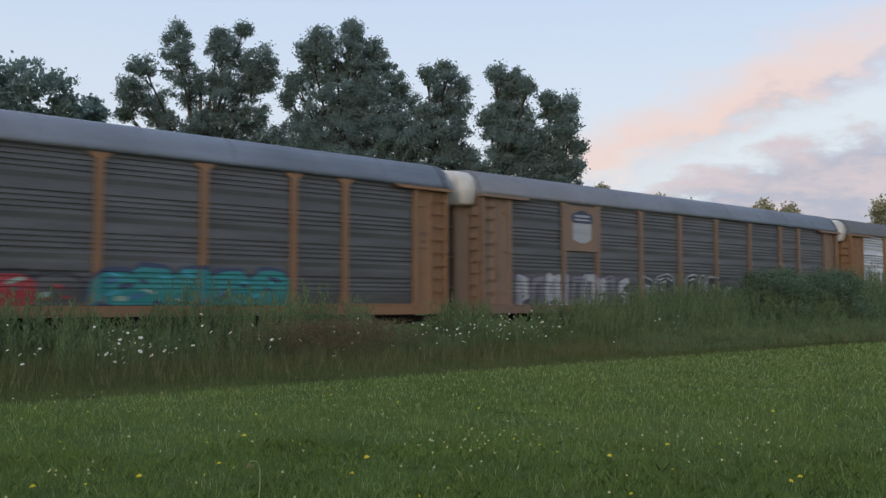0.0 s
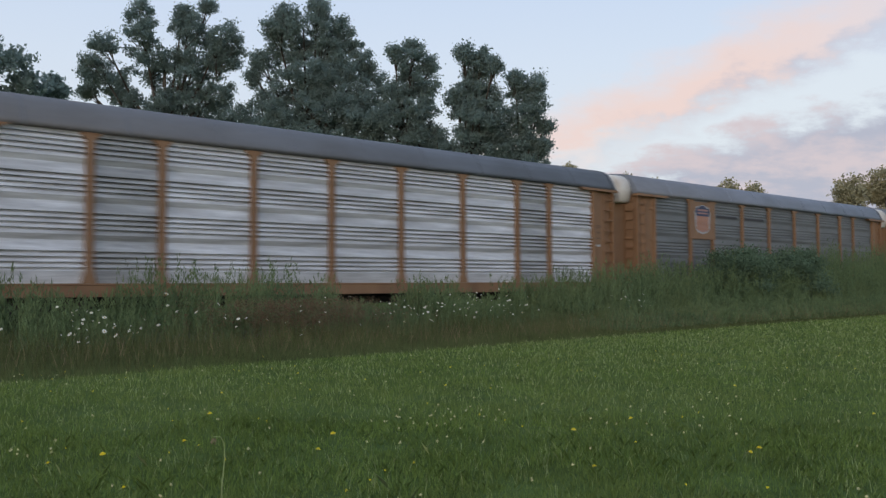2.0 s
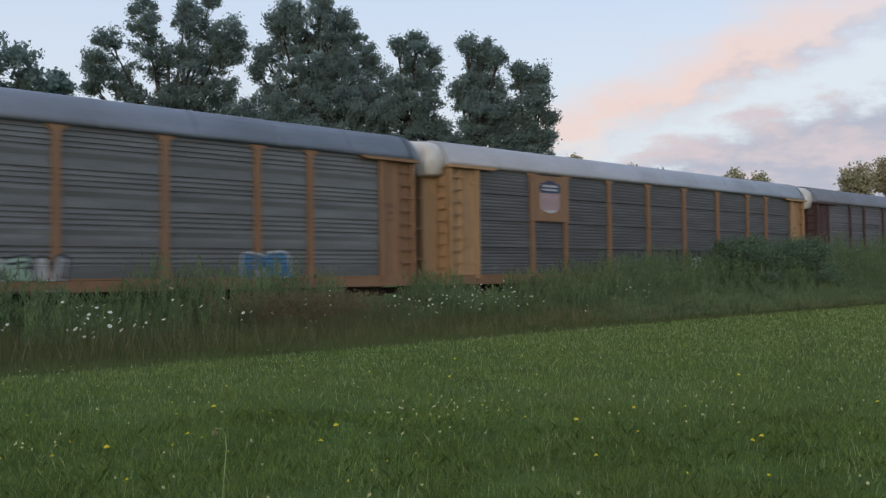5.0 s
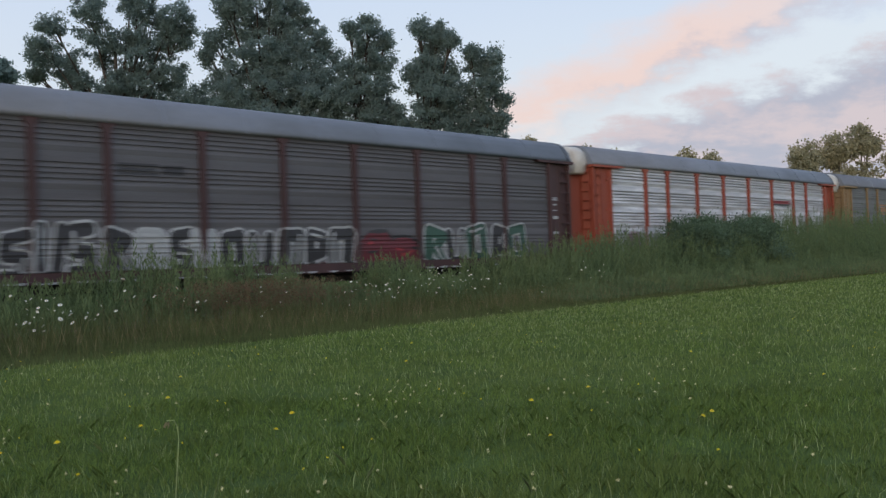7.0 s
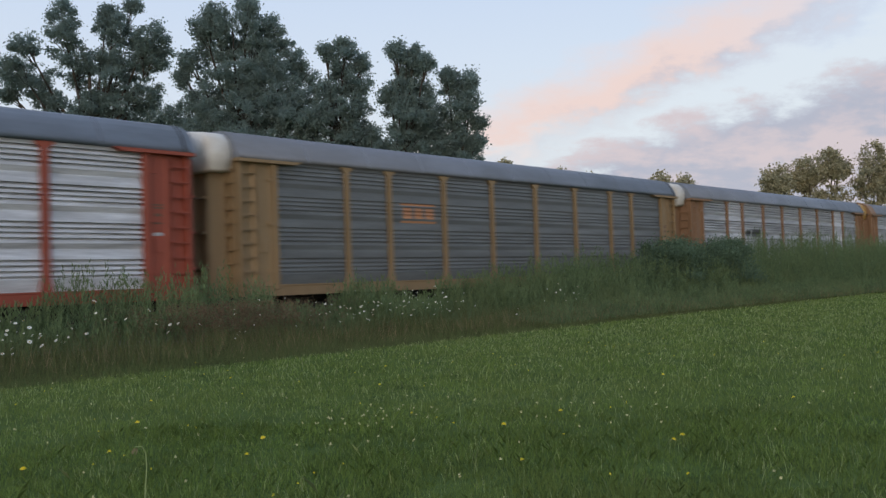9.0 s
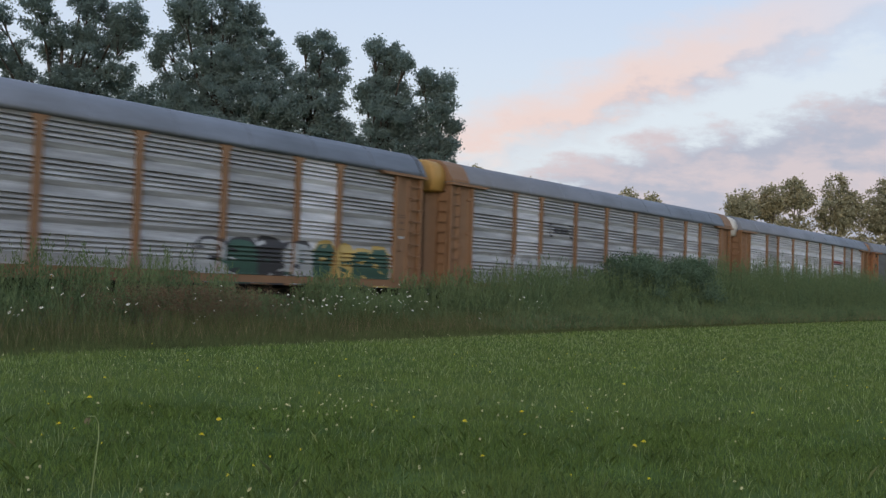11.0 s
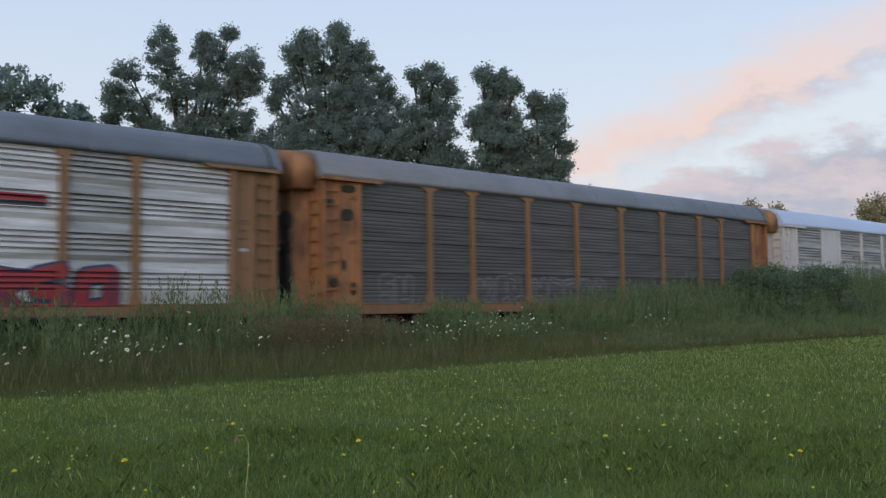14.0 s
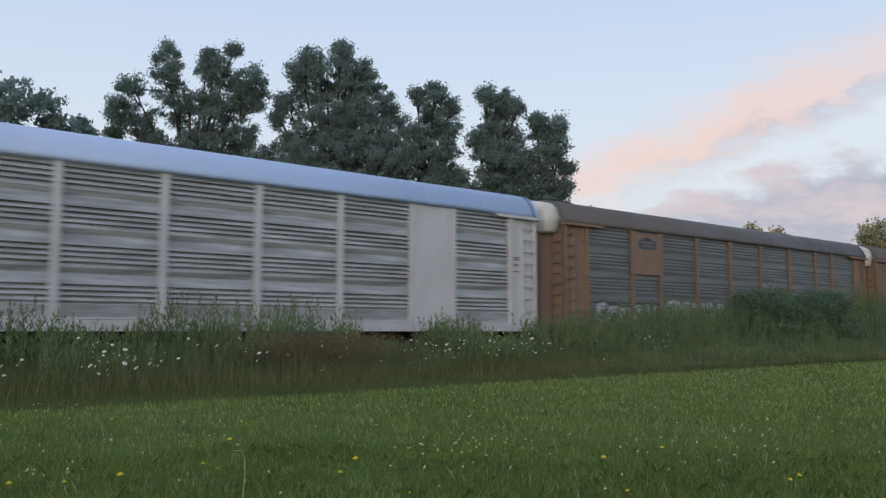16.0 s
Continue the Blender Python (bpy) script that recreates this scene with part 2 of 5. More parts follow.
STREAK = (0.16, 1, 1.6)
M = {
    "silver": material("galvanised_steel", (0.60, 0.61, 0.63), 0.55, 0.25, 0.30, 3.5, STREAK, 0.12, (0.30, 0.30, 0.30), 1.9, 0.6, per_object=0.12),
    "dull": material("weathered_galvanised_steel", (0.40, 0.41, 0.42), 0.55, 0.3, 0.36, 3.5, STREAK, 0.15, (0.19, 0.19, 0.185), 1.9, 0.65, per_object=0.08),
    "grey": material("grimy_grey_steel", (0.150, 0.160, 0.160), 0.5, 0.3, 0.25, 2.0, STREAK, 0.15, (0.09, 0.09, 0.085), 0.9, 0.7, per_object=0.10),
    "dark": material("soot_dark_steel", (0.108, 0.110, 0.112), 0.5, 0.25, 0.25, 2.0, STREAK, 0.15, (0.055, 0.052, 0.05), 0.9, 0.7, per_object=0.10),
    "worn": material("worn_grey_steel", (0.130, 0.129, 0.138), 0.6, 0.2, 0.35, 3.0, STREAK, 0.15, (0.066, 0.060, 0.062), 1.5, 0.7, per_object=0.08),
    "tan": material("tan_enamel", (0.258, 0.145, 0.074), 0.6, 0.0, 0.12, 1.5, (1, 1, 0.3), 0.1, (0.15, 0.08, 0.045), 0.8, 0.5),
    "pale_tan": material("faded_tan_enamel", (0.22, 0.145, 0.10), 0.65, 0.0, 0.12, 1.5, (1, 1, 0.3), 0.1, (0.2, 0.14, 0.1), 0.8, 0.45),
    "yellow": material("yellow_tan_enamel", (0.265, 0.180, 0.090), 0.6, 0.0, 0.12, 1.5, (1, 1, 0.3), 0.1, (0.22, 0.14, 0.07), 0.8, 0.5),
    "rust": material("rusty_orange_enamel", (0.36, 0.165, 0.07), 0.65, 0.0, 0.2, 1.5, (1, 1, 0.5), 0.15, (0.10, 0.045, 0.03), 1.3, 0.8),
    "amber": material("amber_enamel", (0.46, 0.27, 0.07), 0.55, 0.0, 0.12, 1.5, (1, 1, 0.3), 0.1, (0.33, 0.16, 0.05), 0.8, 0.5),
    "buff": material("buff_enamel", (0.38, 0.235, 0.115), 0.6, 0.0, 0.12, 1.5, (1, 1, 0.3), 0.1, (0.24, 0.14, 0.07), 0.8, 0.5),
    "red": material("red_orange_enamel", (0.30, 0.064, 0.033), 0.55, 0.0, 0.12, 1.5, (1, 1, 0.3), 0.1, (0.24, 0.06, 0.04), 0.8, 0.4),
    "maroon": material("brown_maroon_enamel", (0.072, 0.035, 0.036), 0.6, 0.0, 0.15, 1.5, (1, 1, 0.3), 0.1, (0.045, 0.03, 0.03), 0.8, 0.5),
    "white": material("white_enamel", (0.55, 0.545, 0.56), 0.5, 0.0, 0.08, 1.2, (1, 1, 0.4), 0.05, (0.42, 0.40, 0.38), 0.8, 0.5),
    "cap": material("dirty_white_fibreglass", (0.72, 0.69, 0.63), 0.6, 0.0, 0.1, 1.5, (1, 1, 1), 0.1, (0.42, 0.34, 0.24), 1.2, 0.5),
    "roof": material("painted_grey_roof_steel", (0.215, 0.235, 0.27), 0.55, 0.15, 0.1, 1.2, (0.35, 1, 1), 0.08, (0.13, 0.14, 0.15), 0.5, 0.6, per_object=0.12),
    "roof_dark": material("dark_grey_roof_steel", (0.15, 0.16, 0.175), 0.6, 0.1, 0.1, 1.2, (0.35, 1, 1), 0.08, (0.10, 0.10, 0.10), 0.5, 0.6),
    "roof_brown": material("brownish_grey_roof_steel", (0.135, 0.125, 0.12), 0.65, 0.1, 0.12, 1.2, (0.35, 1, 1), 0.08, (0.09, 0.075, 0.065), 0.5, 0.6),
    "roof_light": material("light_grey_roof_steel", (0.42, 0.44, 0.47), 0.5, 0.15, 0.1, 1.2, (0.35, 1, 1), 0.06, (0.26, 0.26, 0.27), 0.5, 0.6),
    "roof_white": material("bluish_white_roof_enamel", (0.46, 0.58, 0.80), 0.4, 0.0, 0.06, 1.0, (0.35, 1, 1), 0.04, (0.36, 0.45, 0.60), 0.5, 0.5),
    "frame": material("black_underframe_steel", (0.028, 0.027, 0.026), 0.7, 0.2, 0.3, 3, (1, 1, 1), 0.2, (0.07, 0.05, 0.035), 1.5, 0.5),
    "wheel": material("worn_wheel_steel", (0.10, 0.085, 0.075), 0.5, 0.6, 0.25, 4, (1, 1, 1), 0.1),
    "rail": material("rail_steel", (0.16, 0.12, 0.10), 0.45, 0.7, 0.25, 4, (1, 1, 1), 0.1),
    "tie": material("creosoted_timber", (0.07, 0.055, 0.045), 0.85, 0.0, 0.3, 4, (1, 6, 1), 0.4, per_object=0.2),
    "ballast": material("crushed_stone_ballast", (0.22, 0.20, 0.185), 0.9, 0.0, 0.45, 14, (1, 1, 1), 0.9, (0.10, 0.09, 0.08), 2.0, 0.6),
    "stencil": material("black_stencil_paint", (0.04, 0.04, 0.045), 0.6, 0, 0.1, 4),
    "soil": material("mown_turf", (0.082, 0.120, 0.040), 0.95, 0.0, 0.35, 1.5, (1, 1, 1), 0.5, (0.112, 0.150, 0.052), 0.25, 0.7, spec=0.0),
    "grass": material("grass_blade", (0.162, 0.230, 0.056), 0.85, 0.0, 0.28, 0.8, (1, 1, 1), 0.0, (0.232, 0.288, 0.088), 0.22, 0.6, island=0.4, translucent=0.3, spec=0.12),
    "meadow": material("meadow_grass", (0.124, 0.146, 0.056), 0.85, 0.0, 0.25, 0.7, (1, 1, 1), 0.0, (0.135, 0.140, 0.064), 0.35, 0.45, island=0.5, translucent=0.3, spec=0.2),
    "dry": material("dry_seed_heads", (0.175, 0.125, 0.075), 0.8, 0.0, 0.2, 1.0, (1, 1, 1), 0.0, island=0.35, translucent=0.2, spec=0.2),
    "straw": material("straw_seed_heads", (0.24, 0.20, 0.11), 0.8, 0.0, 0.2, 1.0, (1, 1, 1), 0.0, island=0.35, translucent=0.2, spec=0.2),
    "weed": material("weed_leaf", (0.146, 0.208, 0.100), 0.75, 0.0, 0.25, 0.8, (1, 1, 1), 0.0, (0.225, 0.275, 0.125), 0.5, 0.65, island=0.3, translucent=0.35, spec=0.2),
    "shrub": material("shrub_leaf", (0.120, 0.178, 0.112), 0.8, 0.0, 0.25, 0.8, (1, 1, 1), 0.0, island=0.2, translucent=0.3, spec=0.1),
    # leaf colour lifted and blued to stand in for haze in front of the trees
    "leaf": material("poplar_leaf", (0.245, 0.312, 0.284), 0.9, 0.0, 0.14, 0.35, (1, 1, 1), 0.0, (0.250, 0.322, 0.275), 0.2, 0.5, island=0.05, translucent=0.55, spec=0.0),
    # pale warm base: low evening sunlight on the far crowns is put into the colour
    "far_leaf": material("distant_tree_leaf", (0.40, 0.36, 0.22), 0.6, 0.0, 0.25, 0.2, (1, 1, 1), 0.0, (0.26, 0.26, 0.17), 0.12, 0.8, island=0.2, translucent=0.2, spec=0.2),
    "bark": material("grey_bark", (0.085, 0.070, 0.055), 0.9, 0.0, 0.3, 4, (1, 1, 0.25), 0.6),
    "petal": material("white_petal", (0.85, 0.85, 0.80), 0.6, 0.0, 0.05, 3, (1, 1, 1), 0.0, translucent=0.25),
    "heart": material("yellow_flower_centre", (0.60, 0.40, 0.03), 0.7, 0.0, 0.1, 8),
    "dandelion": material("yellow_petal", (0.92, 0.76, 0.04), 0.6, 0.0, 0.1, 8, translucent=0.2),
    "clover": material("cream_clover_head", (0.66, 0.62, 0.34), 0.7, 0.0, 0.15, 8, island=0.2),
    "seed": material("pale_grass_stem", (0.37, 0.43, 0.19), 0.8, 0.0, 0.2, 1.0, (1, 1, 1), 0.0, island=0.35, translucent=0.25, spec=0.15),
    "stem": material("green_stem", (0.10, 0.14, 0.045), 0.6, 0.0, 0.15, 6),
}
for key, rgb in {"p_white": (0.43, 0.45, 0.46), "p_black": (0.03, 0.03, 0.034), "p_teal": (0.022, 0.21, 0.21), "p_blue": (0.05, 0.15, 0.27),
                 "p_red": (0.30, 0.032, 0.042), "p_purple": (0.085, 0.058, 0.11), "p_gold": (0.50, 0.36, 0.11), "p_green": (0.03, 0.085, 0.06),
                 "p_cyan": (0.05, 0.33, 0.42), "p_silver": (0.36, 0.38, 0.39), "p_pink": (0.24, 0.16, 0.20), "p_mint": (0.25, 0.36, 0.30),
                 "p_navy": (0.03, 0.045, 0.10), "p_wine": (0.13, 0.02, 0.03), "p_orange": (0.42, 0.19, 0.08), "p_faint": (0.17, 0.175, 0.18), "p_rose": (0.36, 0.20, 0.17), "p_umber": (0.14, 0.075, 0.042)}.items():
    M[key] = material("spray_paint_" + key[2:], rgb, 0.55, 0.0, 0.18, 2.5, STREAK, 0.05, tuple(c * 0.6 + 0.02 for c in rgb), 1.2, 0.5)


# ---------------------------------------------------------------- mesh tools
def part(name, bm, mat, parent=None, label="", m=None, smooth_faces=False):
    me = bpy.data.meshes.new(name)
    bm.normal_update()
    bm.to_mesh(me)
    bm.free()
    if smooth_faces:
        for p in me.polygons:
            p.use_smooth = True
    me.materials.append(mat)
    ob = new(name, me)
    ob.parent = parent
    if m is not None:
        ob.matrix_basis = m
    if label:
        tagged(ob, label)
    return ob


def again(ob, m, parent):
    """Another piece on the same mesh."""
    o = new(ob.name.split(".")[0], ob.data)
    o.parent = parent
    o.matrix_basis = m
    if "label" in ob:
        o["label"] = ob["label"]
    return o


def box(bm, x0, x1, y0, y1, z0, z1):
    v = [bm.verts.new((x, y, z)) for x in (x0, x1) for y in (y0, y1) for z in (z0, z1)]
    for f in ((0, 1, 3, 2), (4, 6, 7, 5), (0, 4, 5, 1), (2, 3, 7, 6), (0, 2, 6, 4), (1, 5, 7, 3)):
        bm.faces.new([v[i] for i in f])
    return bm


def prism(bm, outline, a0, a1, axis="x"):
    """A closed outline drawn out along an axis. axis x: outline is (y, z); axis y: outline is (x, z)."""
    def put(p, a):
        return (a, p[0], p[1]) if axis == "x" else (p[0], a, p[1])
    v0 = [bm.verts.new(put(p, a0)) for p in outline]
    v1 = [bm.verts.new(put(p, a1)) for p in outline]
    n = len(outline)
    for i in range(n):
        bm.faces.new((v0[i], v0[(i + 1) % n], v1[(i + 1) % n], v1[i]))
    bm.faces.new(v0)
    bm.faces.new(list(reversed(v1)))
    bmesh.ops.recalc_face_normals(bm, faces=bm.faces[:])
    return bm


def worn(bm, width):
    bmesh.ops.bevel(bm, geom=bm.edges[:], offset=width, segments=1, affect="EDGES", profile=0.5, clamp_overlap=True)
    return bm


def tube(bm, p0, p1, r0, r1, sides=7):
    p0, p1 = Vector(p0), Vector(p1)
    q = (p1 - p0).to_track_quat("Z", "Y")
    rings = []
    for p, r in ((p0, r0), (p1, r1)):
        rings.append([bm.verts.new(p + q @ Vector((r * math.cos(k * math.tau / sides), r * math.sin(k * math.tau / sides), 0))) for k in range(sides)])
    for k in range(sides):
        bm.faces.new((rings[0][k], rings[0][(k + 1) % sides], rings[1][(k + 1) % sides], rings[1][k]))
    bm.faces.new(rings[1])
    bm.faces.new(list(reversed(rings[0])))
    return bm


def array_mesh(name, verts, corner_count, mat):
    """Mesh of separate little faces: verts (n, corner_count, 3)."""
    n = len(verts)
    me = bpy.data.meshes.new(name)
    me.vertices.add(n * corner_count)
    me.vertices.foreach_set("co", verts.astype(np.float32).ravel())
    me.loops.add(n * corner_count)
    me.loops.foreach_set("vertex_index", np.arange(n * corner_count, dtype=np.int32))
    me.polygons.add(n)
    me.polygons.foreach_set("loop_start", np.arange(0, n * corner_count, corner_count, dtype=np.int32))
    me.update(calc_edges=True)
    me.materials.append(mat)
    return me


def blades(xy, z0, height, width, lean, rng, mat, name, bent=True):
    """Grass blades as one mesh: a lower quad and a bent pointed tip, or a plain pointed blade."""
    n = len(xy)
    a = rng.uniform(0, math.tau, n)
    b = rng.uniform(0, math.tau, n)
    side = np.stack([np.cos(a), np.sin(a), np.zeros(n)], 1) * (width / 2)[:, None]
    out = np.stack([np.cos(b), np.sin(b), np.zeros(n)], 1) * lean[:, None]
    root = np.column_stack([xy, z0])
    up = np.zeros((n, 3))
    up[:, 2] = height
    tip = root + up + out
    if not bent:
        return array_mesh(name, np.stack([root - side, root + side, tip], 1), 3, mat)
    mid = root + up * 0.55 + out * 0.3
    v = np.stack([root - side, root + side, mid + side * 0.8, tip, mid - side * 0.8], 1)
    me = array_mesh(name, v, 5, mat)
    return me


def leaf_quads(centres, size, rng, droop=0.0):
    n = len(centres)
    u = rng.normal(size=(n, 3))
    u[:, 2] -= droop
    u /= np.linalg.norm(u, axis=1)[:, None]
    w = np.cross(u, rng.normal(size=(n, 3)))
    w /= np.linalg.norm(w, axis=1)[:, None] + 1e-9
    u, w = u * size[:, None] * 0.62, w * size[:, None] * 0.42
    return np.stack([centres - u, centres + w, centres + u, centres - w], 1)


# ---------------------------------------------------------------- ground and track
TRACK_Y = 24.9          # centre line of the track
RAIL_TOP = 0.28


def lawn_edge(x):
    """The mown edge draws slightly away from the stand point along the track."""
    return 14.55 + 0.042 * np.clip(x, -10, 60)



def make_ground():
    bm = bmesh.new()
    xs = [-2500, -60, -20, 0, 20, 40, 60, 100, 2500]
    ys = [-2500, -40, 0, 8, 16, 22, 30, 60, 2500]
    grid = [[bm.verts.new((x, y, 0)) for y in ys] for x in xs]
    for i in range(len(xs) - 1):
        for j in range(len(ys) - 1):
            bm.faces.new((grid[i][j], grid[i + 1][j], grid[i + 1][j + 1], grid[i][j + 1]))
    tagged(part("ground", bm, M["soil"]), "mown green turf running on to the horizon", "ground", kind="structure")
    bm = bmesh.new()
    prism(bm, [(-2.6, 0.004), (2.6, 0.004), (1.75, 0.14), (-1.75, 0.14)], -420, 540)
    ob = part("ballast_bed", bm, M["ballast"], m=pose(0, TRACK_Y, 0))
    tagged(ob, "grey crushed stone bed under the railway track", "ballast", kind="structure")


def make_track():
    track = tagged(new("railway_track"), "steel rails on dark timber ties", "track", kind="structure")
    track.location = (0, TRACK_Y, 0)
    for side in (-0.75, 0.75):
        bm = bmesh.new()
        prism(bm, [(side - 0.07, 0.15), (side + 0.07, 0.15), (side + 0.02, 0.18), (side + 0.02, 0.24), (side + 0.036, 0.25),
                   (side + 0.036, RAIL_TOP), (side - 0.036, RAIL_TOP), (side - 0.036, 0.25), (side - 0.02, 0.24), (side - 0.02, 0.18)], -420, 540)
        part("rail", bm, M["rail"], track)
    bm = bmesh.new()
    box(bm, -0.11, 0.11, -1.3, 1.3, 0.02, 0.152)
    worn(bm, 0.012)
    first = part("tie", bm, M["tie"], track, m=pose(-22, 0, 0))
    rng = random.Random(4)
    for i in range(1, 150):
        again(first, pose(-22 + i * 0.55, rng.uniform(-0.04, 0.04), 0, 0, 0, rng.uniform(-1, 1)), track)


# ---------------------------------------------------------------- autorack cars
BODY = 26.95            # body length of a car
PITCH = 28.65           # from one car to the next
POSTS = (4.40, 6.40, 9.28, 12.12, 15.02, 17.95, 20.86, 22.74)
Z_SILL, Z_PANEL, Z_TOP = 1.20, 1.56, 5.50
GROOVES = [Z_TOP - 0.14 - 1.0 * k - d for k in range(4) for d in (0.0, 0.14, 0.28, 0.42)]
_share = {}


def groove_profile(depth=0.13, slack=0.055):
    """Outer face of a ribbed sheet, top to bottom: four slots, a slack band, a bright lip, and again."""
    pts = [(0.012, Z_TOP), (0.0, Z_TOP - 0.10)]
    last = Z_TOP
    for i, z in enumerate(GROOVES):
        if i and i % 4 == 0:
            pts += [(0.0, last - 0.08), (slack, last - 0.23), (slack * 0.9, last - 0.285), (0.0, z + 0.052)]
        pts += [(0.0, z + 0.034), (depth, z + 0.028), (depth, z - 0.028), (0.016, z - 0.034)]
        last = z - 0.034
    pts += [(0.0, last - 0.02), (0.04, Z_PANEL)]
    return pts


def seam_profile():
    """Finely corrugated sheet with a deep seam every metre."""
    pts = [(0.0, Z_TOP)]
    z = Z_TOP
    while z - 0.125 > Z_PANEL + 0.02:
        k = round((Z_TOP - z) / 0.125)
        if k % 8 == 7:
            pts += [(0.0, z - 0.050), (0.10, z - 0.058), (0.10, z - 0.088), (0.0, z - 0.096)]
        else:
            pts += [(0.002, z - 0.030), (0.014, z - 0.052), (0.014, z - 0.068), (0.0, z - 0.095)]
        z -= 0.125
    pts += [(0.0, Z_PANEL)]
    return pts


PROFILES = {"groove": groove_profile(), "shallow": groove_profile(0.046, 0.022), "seam": seam_profile()}
SILL = [(-0.07, Z_PANEL - 0.004), (-0.07, Z_PANEL - 0.05), (-0.05, Z_PANEL - 0.06), (0.0, Z_PANEL - 0.07), (0.0, Z_SILL + 0.07), (-0.05, Z_SILL + 0.06), (-0.05, Z_SILL)]
FACE = {"kind": "groove", "post": 0.24}           # finish of the car being built


def shared(key, maker):
    if key not in _share:
        bm = bmesh.new()
        maker(bm)
        bm.normal_update()
        me = bpy.data.meshes.new(key.split("/")[0])
        bm.to_mesh(me)
        bm.free()
        _share[key] = me
    return _share[key]


def piece(name, key, maker, mat, parent, m, label=""):
    """An object on a shared mesh, with its own material."""
    me = shared(key + "/" + mat.name, maker)
    if not me.materials:
        me.materials.append(mat)
    ob = new(name, me)
    ob.parent = parent
    ob.matrix_basis = m
    if label:
        ob["label"] = label
    return ob


def make_panel(w, kind):
    return lambda bm: prism(bm, PROFILES[kind] + [(0.20, Z_PANEL), (0.20, Z_TOP)], -w / 2, w / 2)


def make_flat_panel(w):
    return lambda bm: box(bm, -w / 2, w / 2, -0.03, 0.10, Z_PANEL, Z_TOP)


def make_post(w, flare):
    def make(bm):
        h, fl = w / 2, w / 2 + flare
        prism(bm, [(-h - flare * 0.5, Z_PANEL), (h + flare * 0.5, Z_PANEL), (h, Z_PANEL + 0.34), (h, Z_TOP - 0.20), (fl * 0.86, Z_TOP - 0.075), (fl, Z_TOP - 0.06), (fl, Z_TOP),
                   (-fl, Z_TOP), (-fl, Z_TOP - 0.06), (-fl * 0.86, Z_TOP - 0.075), (-h, Z_TOP - 0.20), (-h, Z_PANEL + 0.34)], -0.07, 0.02, "y")
    return make


def make_post_ridge(w):
    def make(bm):
        box(bm, -w * 0.22, w * 0.22, -0.09, -0.072, Z_PANEL + 0.4, Z_TOP - 0.3)
    return make


ROOF = [(-0.13, 5.52), (-0.13, 5.63), (-0.07, 5.74), (0.05, 5.98), (0.20, 6.18), (0.42, 6.34), (0.80, 6.45), (1.5, 6.51)]
ROOF = ROOF + [(3.0 - y, z) for y, z in reversed(ROOF[:-1])]


def make_roof(x0, x1):
    def make(bm):
        prism(bm, ROOF, x0, x1)
        for f in bm.faces:
            f.smooth = len(f.verts) == 4
    return make


def make_roof_seam(bm):
    prism(bm, [(1.5 + (y - 1.5) * 1.003, z + 0.006) for y, z in ROOF], -0.03, 0.03)


def make_collar(bm):
    prism(bm, [(1.5 + (y - 1.5) * 1.006, z + 0.012) for y, z in ROOF], -0.08, 1.05)


def make_cap(bm):
    o = [(0.26, 5.10), (2.74, 5.10), (2.84, 5.70), (2.72, 6.08), (2.42, 6.32), (1.5, 6.46), (0.58, 6.32), (0.28, 6.08), (0.16, 5.70)]
    prism(bm, o, -0.82, -0.01)
    worn(bm, 0.07)
    for f in bm.faces:
        f.smooth = True


def make_nose(bm):
    o = [(1.5 + (y - 1.5) * 0.93, z - 0.06) for y, z in ROOF]
    prism(bm, o, 0, 0.22)


def make_sill(bm):
    prism(bm, [(-0.05, Z_SILL), (0.12, Z_SILL), (0.12, Z_SILL + 0.06), (0.0, Z_SILL + 0.07), (0.0, Z_PANEL - 0.07), (0.12, Z_PANEL - 0.06),
               (0.12, Z_PANEL - 0.004), (-0.07, Z_PANEL - 0.004), (-0.07, Z_PANEL - 0.05), (-0.05, Z_PANEL - 0.06)], 0.15, BODY - 0.15)
    for i in range(1, 18):
        box(bm, i * 1.5 - 0.03, i * 1.5 + 0.03, -0.045, 0.0, Z_SILL + 0.07, Z_PANEL - 0.07)


def make_corner_door(bm):
    """Corner bay, x from the car's end: folded sheet with a stiff outer edge."""
    prism(bm, [(0.06, 0.07), (0.06, 0.14), (1.34, 0.14), (1.34, -0.02), (1.20, -0.02), (1.16, 0.015), (0.76, 0.015), (0.72, -0.02), (0.60, -0.02), (0.53, 0.07)], Z_SILL + 0.1, 5.40, "x")
    for v in bm.verts:      # the outline was drawn in plan: stand it up
        x, y, z = v.co
        v.co = (y, z, x)
    bmesh.ops.recalc_face_normals(bm, faces=bm.faces[:])


def make_door_post(bm):
    box(bm, 1.29, 1.455, -0.11, 0.10, Z_SILL + 0.2, 5.42)
    worn(bm, 0.012)


def make_lintel(bm):
    prism(bm, [(-0.12, 5.40), (2.15, 5.40), (2.35, 5.50), (-0.12, 5.50)], -0.22, 0.10, "y")


def make_corner_rail(bm):
    box(bm, 0.0, 0.09, -0.10, 0.05, Z_SILL, 5.42)
    worn(bm, 0.012)


def make_side_rung(bm):
    box(bm, 0.085, 0.535, -0.085, -0.05, -0.018, 0.018)
    for x in (0.10, 0.48):
        box(bm, x, x + 0.04, -0.05, 0.072, -0.014, 0.014)
    box(bm, 0.10, 0.52, 0.052, 0.071, -0.07, -0.02)


